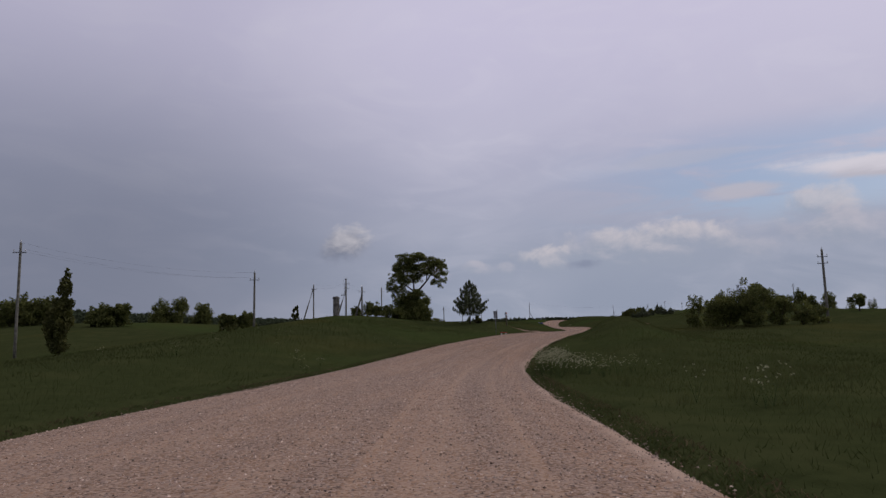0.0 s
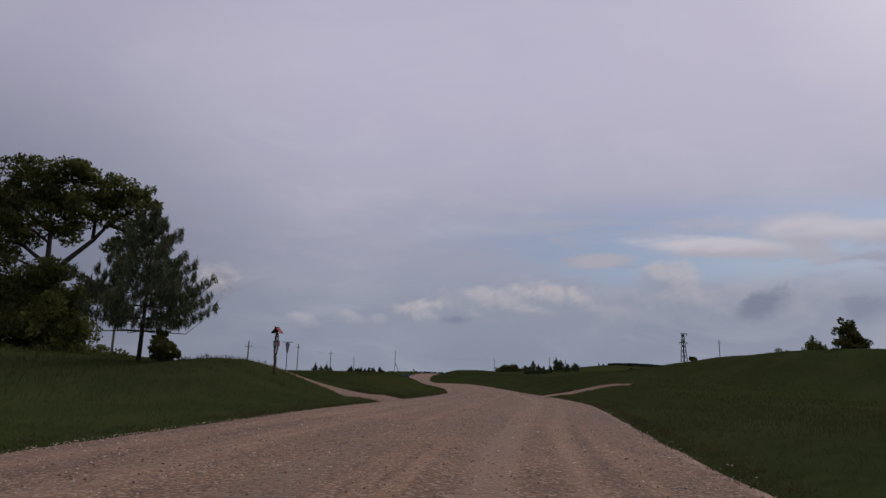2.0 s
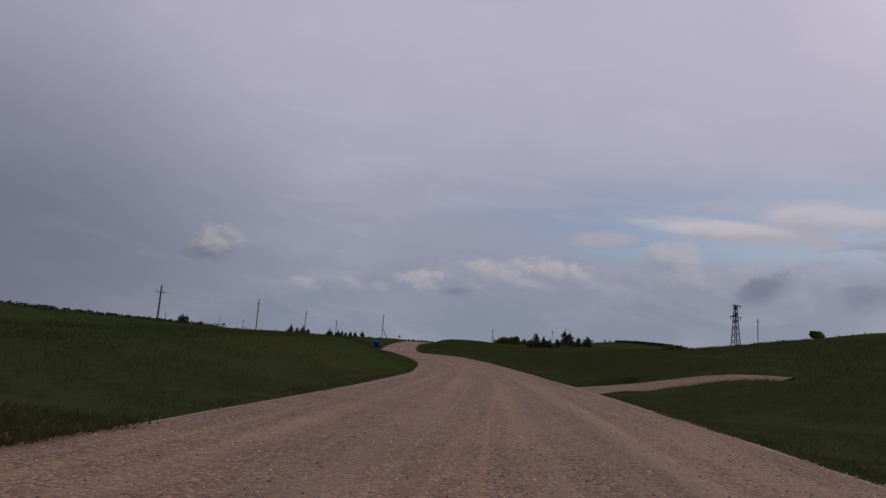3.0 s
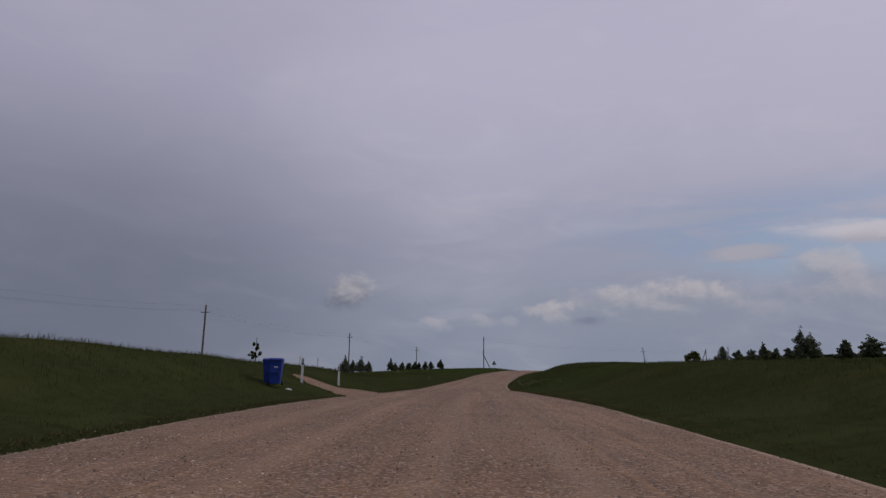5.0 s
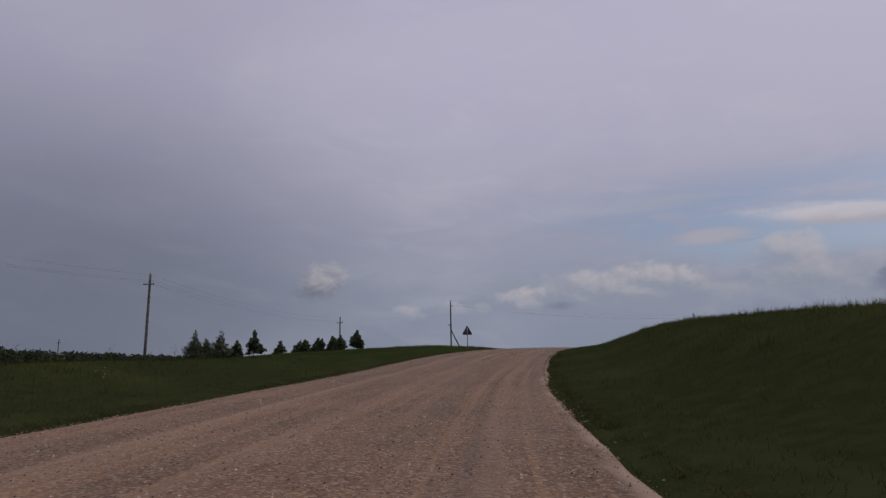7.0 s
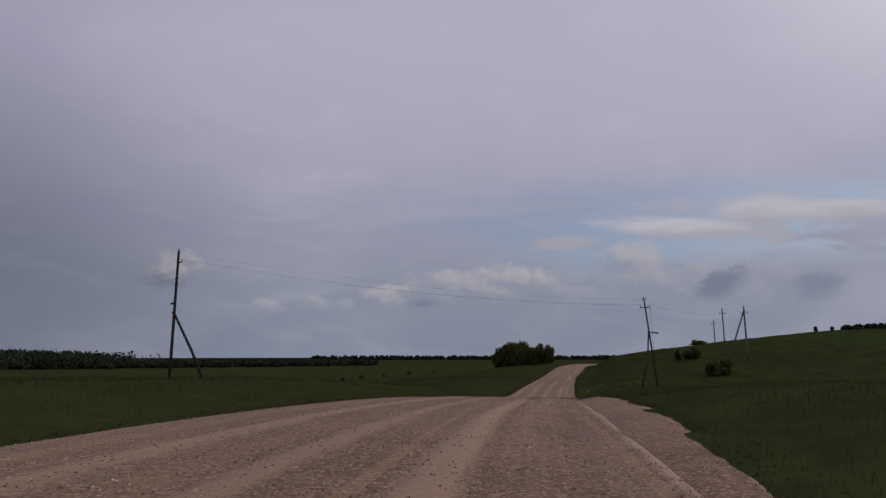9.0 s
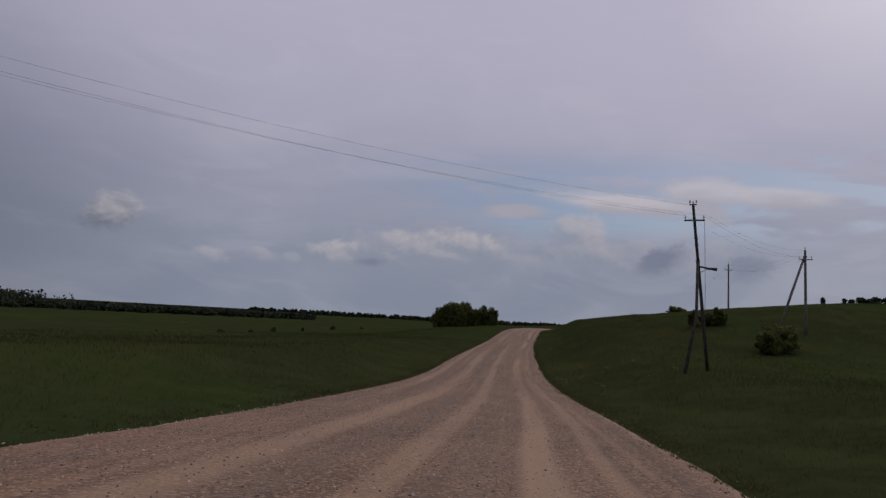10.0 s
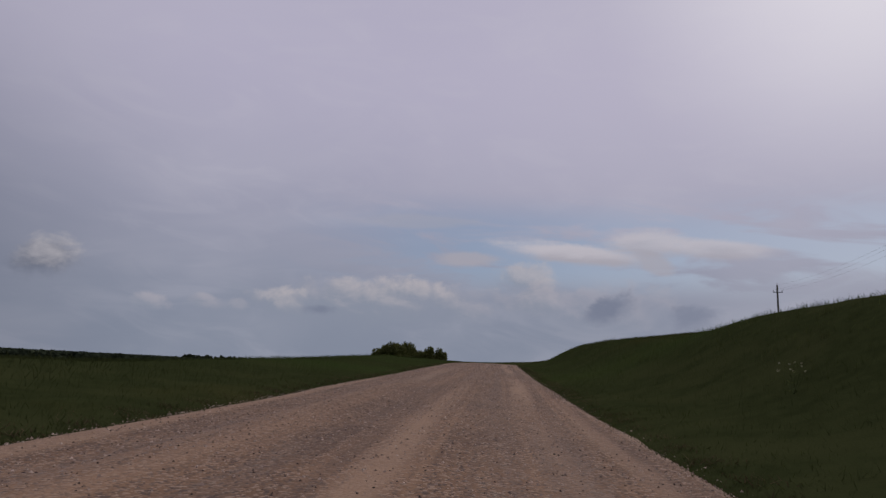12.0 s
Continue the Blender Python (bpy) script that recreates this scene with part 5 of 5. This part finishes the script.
for seed, rows in enumerate(TRACKS):
    rng = np.random.RandomState(60 + seed)
    line = spline([(px, py, 0, w) for px, py, w in rows], 0.3)
    tan = np.gradient(line[:, :2], axis=0)
    tan /= np.linalg.norm(tan, axis=1)[:, None]
    i = rng.choice(len(line), 6000)
    d = rng.choice([-1, 1], 6000) * (line[i, 3] + rng.normal(0.06, 0.14, 6000))
    x, y = line[i, 0] + tan[i, 1] * d, line[i, 1] - tan[i, 0] * d
    idx, off = beside(x, y)
    k = np.abs(off) > LINE[idx, 3] + 0.15
    v, f = blades(rng, x[k], y[k], 0.05, 0.007, 0.8)
    ob = part("track_grass", (v, f), BLADES)
    tagged(ob, "short grass fringing a gravel track", "grass", kind="stuff")


def island(seed, corners, n, label):
    """Dry grass and weeds left standing on the gravel between a track and the road."""
    rng = np.random.RandomState(seed)
    c = np.array(corners, float)
    lo, hi = c.min(0), c.max(0)
    p = rng.uniform(lo, hi, (n * 3, 2))
    inside = np.zeros(len(p), bool)
    for a, b in zip(c, np.roll(c, -1, 0)):
        cross = ((a[1] > p[:, 1]) != (b[1] > p[:, 1])) & (p[:, 0] < (b[0] - a[0]) * (p[:, 1] - a[1]) / (b[1] - a[1] + 1e-9) + a[0])
        inside ^= cross
    p = p[inside][:n]
    p += rng.normal(0, 0.10, p.shape)
    for mat, pick, tall in ((DRY_BLADES, slice(0, None, 2), 0.10), (BLADES, slice(1, None, 2), 0.13)):
        v, f = blades(rng, p[pick, 0], p[pick, 1], tall, 0.012, 0.7)
        v[:, 2] += 0.05
        ob = part("island_grass", (v, f), mat)
        tagged(ob, label, "grass", kind="stuff")


island(71, [(11.0, 98.2), (12.1, 96.6), (13.1, 95.0), (13.6, 95.2), (15.2, 99.4), (14.6, 99.7), (12.4, 99.0)], 9000, "dry brownish grass on a gravel island at the junction")
island(72, [(31.0, 122.0), (32.0, 120.9), (33.0, 120.3), (33.6, 122.0), (33.0, 124.4), (31.8, 124.6)], 3000, "thin grass on the gravel beside the side track")


def cow_parsley(name, seed, spots, label, tall=0.8, bloom=FLOWER, bloom_label="small white blossoms"):
    """White umbels on thin stalks, in loose clumps."""
    rng = np.random.RandomState(seed)
    sv, sf, fv, ff, lv, lf = [], [], [], [], [], []
    for cx, cy, spread, n in spots:
        for _ in range(n):
            px, py = cx + rng.normal(0, spread), cy + rng.normal(0, spread * 1.3)
            idx, d = beside([px], [py])
            if abs(d[0]) < LINE[idx[0], 3] + 0.12:
                continue
            pz = land(px, py)
            h = tall * rng.uniform(0.6, 1.2)
            for _ in range(rng.randint(5, 10)):
                tx, ty, tz = px + rng.normal(0, 0.13), py + rng.normal(0, 0.13), pz + h * rng.uniform(0.6, 1.05)
                o = len(sv)
                sv += [(px - 0.004, py, pz), (px + 0.004, py, pz), (tx, ty, tz)]
                sf.append((o, o + 1, o + 2))
                wide = rng.uniform(0.012, 0.026)
                for _ in range(9):
                    a, q = rng.uniform(0, 6.283), wide * math.sqrt(rng.uniform())
                    qx, qy, qz = tx + q * math.cos(a), ty + q * math.sin(a), tz + 0.01 + rng.uniform(-0.012, 0.014)
                    s = rng.uniform(0.0042, 0.0078)
                    o = len(fv)
                    t1, t2 = rng.normal(0, 1.1, 2)
                    fv += [(qx - s, qy - s, qz - s * t1), (qx + s, qy - s, qz + s * t2), (qx + s, qy + s, qz + s * t1), (qx - s, qy + s, qz - s * t2)]
                    ff.append((o, o + 1, o + 2, o + 3))
            # feathery leaves in a loose mound round the stalks
            for _ in range(34):
                a, q, up = rng.uniform(0, 6.283), 0.17 * math.sqrt(rng.uniform()), h * rng.uniform(0.05, 0.82)
                bx, by = px + q * math.cos(a), py + q * math.sin(a)
                long, w, side = rng.uniform(0.05, 0.11), rng.uniform(0.010, 0.022), a + rng.normal(0, 0.6)
                cs, sn, tip = math.cos(side), math.sin(side), rng.uniform(-0.02, 0.06)
                o = len(lv)
                lv += [(bx, by, pz + up), (bx + cs * long * 0.5 - sn * w, by + sn * long * 0.5 + cs * w, pz + up + tip * 0.8), (bx + cs * long, by + sn * long, pz + up + tip), (bx + cs * long * 0.5 + sn * w, by + sn * long * 0.5 - cs * w, pz + up + tip * 0.8)]
                lf.append((o, o + 1, o + 2, o + 3))
    ob = part(name, (sv, sf), STALK)
    tagged(ob, label, "wildflowers", kind="stuff")
    part("blossom", (fv, ff), bloom, ob, bloom_label)
    part("leaves", (lv, lf), WEED, ob, "feathery dull green leaves")


cow_parsley("cow_parsley", 21, [(3.95, 18.8, 0.25, 3), (4.05, 20.0, 0.28, 6), (4.2, 21.2, 0.3, 16), (4.35, 22.4, 0.3, 34), (4.5, 23.6, 0.3, 40), (4.7, 24.9, 0.32, 46), (4.85, 26.3, 0.32, 34), (5.1, 27.8, 0.35, 18), (6.2, 10.2, 0.35, 5), (5.3, 21.2, 0.4, 8), (5.5, 23.4, 0.4, 9), (6.0, 28.3, 0.4, 14), (6.2, 20.8, 0.4, 7), (8.4, 24.9, 0.6, 6), (5.6, 25.6, 0.4, 12), (5.5, 31.0, 0.35, 9)], "clumps of white cow parsley in the roadside grass", 0.62)
cow_parsley("cow_parsley", 22, [(38.1, 217.9, 0.3, 4), (39.4, 220.6, 0.4, 5), (38.2, 215.6, 0.4, 2), (39.4, 216.8, 0.4, 3), (38.7, 213.4, 0.5, 2), (39.6, 205.8, 0.5, 2)], "scattered white cow parsley in the roadside grass", 0.6)
cow_parsley("cow_parsley", 23, [(-8.0, 28.0, 2.5, 10), (-12.0, 45.0, 4.0, 12), (60.5, 309.5, 0.8, 5), (78.0, 341.0, 1.6, 7), (83.0, 349.0, 1.6, 7), (91.0, 368.0, 2.0, 5), (24.0, 240.0, 3.0, 10), (22.0, 255.0, 3.0, 8)], "sparse white cow parsley in the meadow grass", 0.6)

cow_parsley("wild_mustard", 24, [(62.9, 308.2, 0.12, 4)], "tall yellow-flowering weed beside the gravel apron", 0.62, YELLOW, "small yellow blossoms")


def stones(name, seed, n, size, y0, y1, mat, label, spread=1.0):
    """Loose broken stones lying on the road."""
    rng = np.random.RandomState(seed)
    pick = np.where((LINE[:, 1] > y0) & (LINE[:, 1] < y1))[0]
    i = rng.choice(pick, n)
    u = rng.uniform(-0.94, 0.94, n)
    if spread > 1:
        u = np.sign(u) * (0.955 + np.abs(rng.normal(0, 0.022, n)) * rng.choice([-1.6, 1.0], n))
    d, j = u * (LINE[i, 3] - 0.05), rng.uniform(-0.6, 0.6, n)
    x = LINE[i, 0] + TANGENT[i, 1] * d + TANGENT[i, 0] * j
    y = LINE[i, 1] - TANGENT[i, 0] * d + TANGENT[i, 1] * j
    run = np.r_[0, np.cumsum(np.linalg.norm(np.diff(LINE[:, :2], axis=0), axis=1))][i] + j
    rut = 0.02 * (np.sin(d * 2.9 + 0.5 * np.sin(run * 0.05)) * 0.5 + 0.35 * np.sin(d * 5.3 + 1 + 0.02 * run)) * (1 - u**4)
    z = LINE[i, 2] + (LINE[np.minimum(i + 1, len(LINE) - 1), 2] - LINE[i, 2]) * j + 0.07 * (1 - u * u) + rut - 0.11 * np.maximum(0, np.abs(u) - 0.93) / 0.07
    if spread > 1:
        z = np.maximum(height(x, y), np.where(np.abs(u) < 0.97, z, -99.0)) + 0.004
    s = size * rng.uniform(0.5, 1.5, n) ** 1.5
    base = np.array([(1, 0, 0), (-0.5, 0.85, 0), (-0.5, -0.85, 0), (0.1, 0.1, 0.75)])
    a = rng.uniform(0, 6.283, n)
    c, q = np.cos(a), np.sin(a)
    sh = base[None] * rng.uniform(0.7, 1.3, (n, 4, 3)) * s[:, None, None]
    v = np.stack([x[:, None] + sh[..., 0] * c[:, None] - sh[..., 1] * q[:, None], y[:, None] + sh[..., 0] * q[:, None] + sh[..., 1] * c[:, None], z[:, None] + sh[..., 2]], -1).reshape(-1, 3)
    f = (np.array([(0, 1, 3), (1, 2, 3), (2, 0, 3)])[None] + 4 * np.arange(n)[:, None, None]).reshape(-1, 3)
    ob = part(name, (v, f), mat)
    tagged(ob, label, "gravel", kind="stuff")


STONE = material("loose_stone", (0.18, 0.118, 0.080), (0.58, 0.455, 0.355), 7.0, 0.9, vary=0.45)
EARTH = material("damp_clod", (0.06, 0.042, 0.034), (0.12, 0.085, 0.070), 3.0, 0.95, vary=0.3)
stones("loose_gravel", 31, 118000, 0.0122, -12, 420, STONE, "loose pinkish crushed stones on the road")
stones("loose_gravel", 33, 60000, 0.0120, -12, 62, STONE, "fresh pale crushed stones strewn over the road")
stones("edge_gravel", 34, 45000, 0.0115, -12, 420, STONE, "pale stones thrown up along the edge of the road", 2.0)
stones("dark_stones", 32, 58000, 0.0096, -12, 420, EARTH, "dark stones scattered over the road")


def clods(seed, spots, label):
    rng = np.random.RandomState(seed)
    v, f = [], []
    for cx, cy, sx, sy, n, size in spots:
        for _ in range(n):
            px, py = cx + rng.normal(0, sx), cy + rng.normal(0, sy)
            idx, d = beside([px], [py])
            pz = LINE[idx[0], 2] + 0.065 if abs(d[0]) < LINE[idx[0], 3] else land(px, py) + 0.05
            s = size * rng.uniform(0.5, 1.6)
            o = len(v)
            for k in range(6):
                a = k * 1.047
                r = s * rng.uniform(0.7, 1.2)
                v.append((px + 1.6 * r * math.cos(a), py + r * math.sin(a), pz))
            v.append((px, py, pz + s * 0.55))
            f += [(o + k, o + (k + 1) % 6, o + 6) for k in range(6)]
    ob = part("earth_clods", (v, f), EARTH)
    tagged(ob, label, "clods of earth", kind="stuff")


RUT = [(56.3 + 0.40 * k, 304.3 + 0.95 * k, 0.09, 0.35, 5, 0.028) for k in range(12)]
clods(41, RUT + [(59.8, 308.7, 0.35, 0.5, 70, 0.026), (60.6, 309.4, 0.3, 0.4, 30, 0.022), (55.5, 304.0, 0.8, 1.5, 10, 0.02)], "dark damp clods of earth dropped on the gravel")
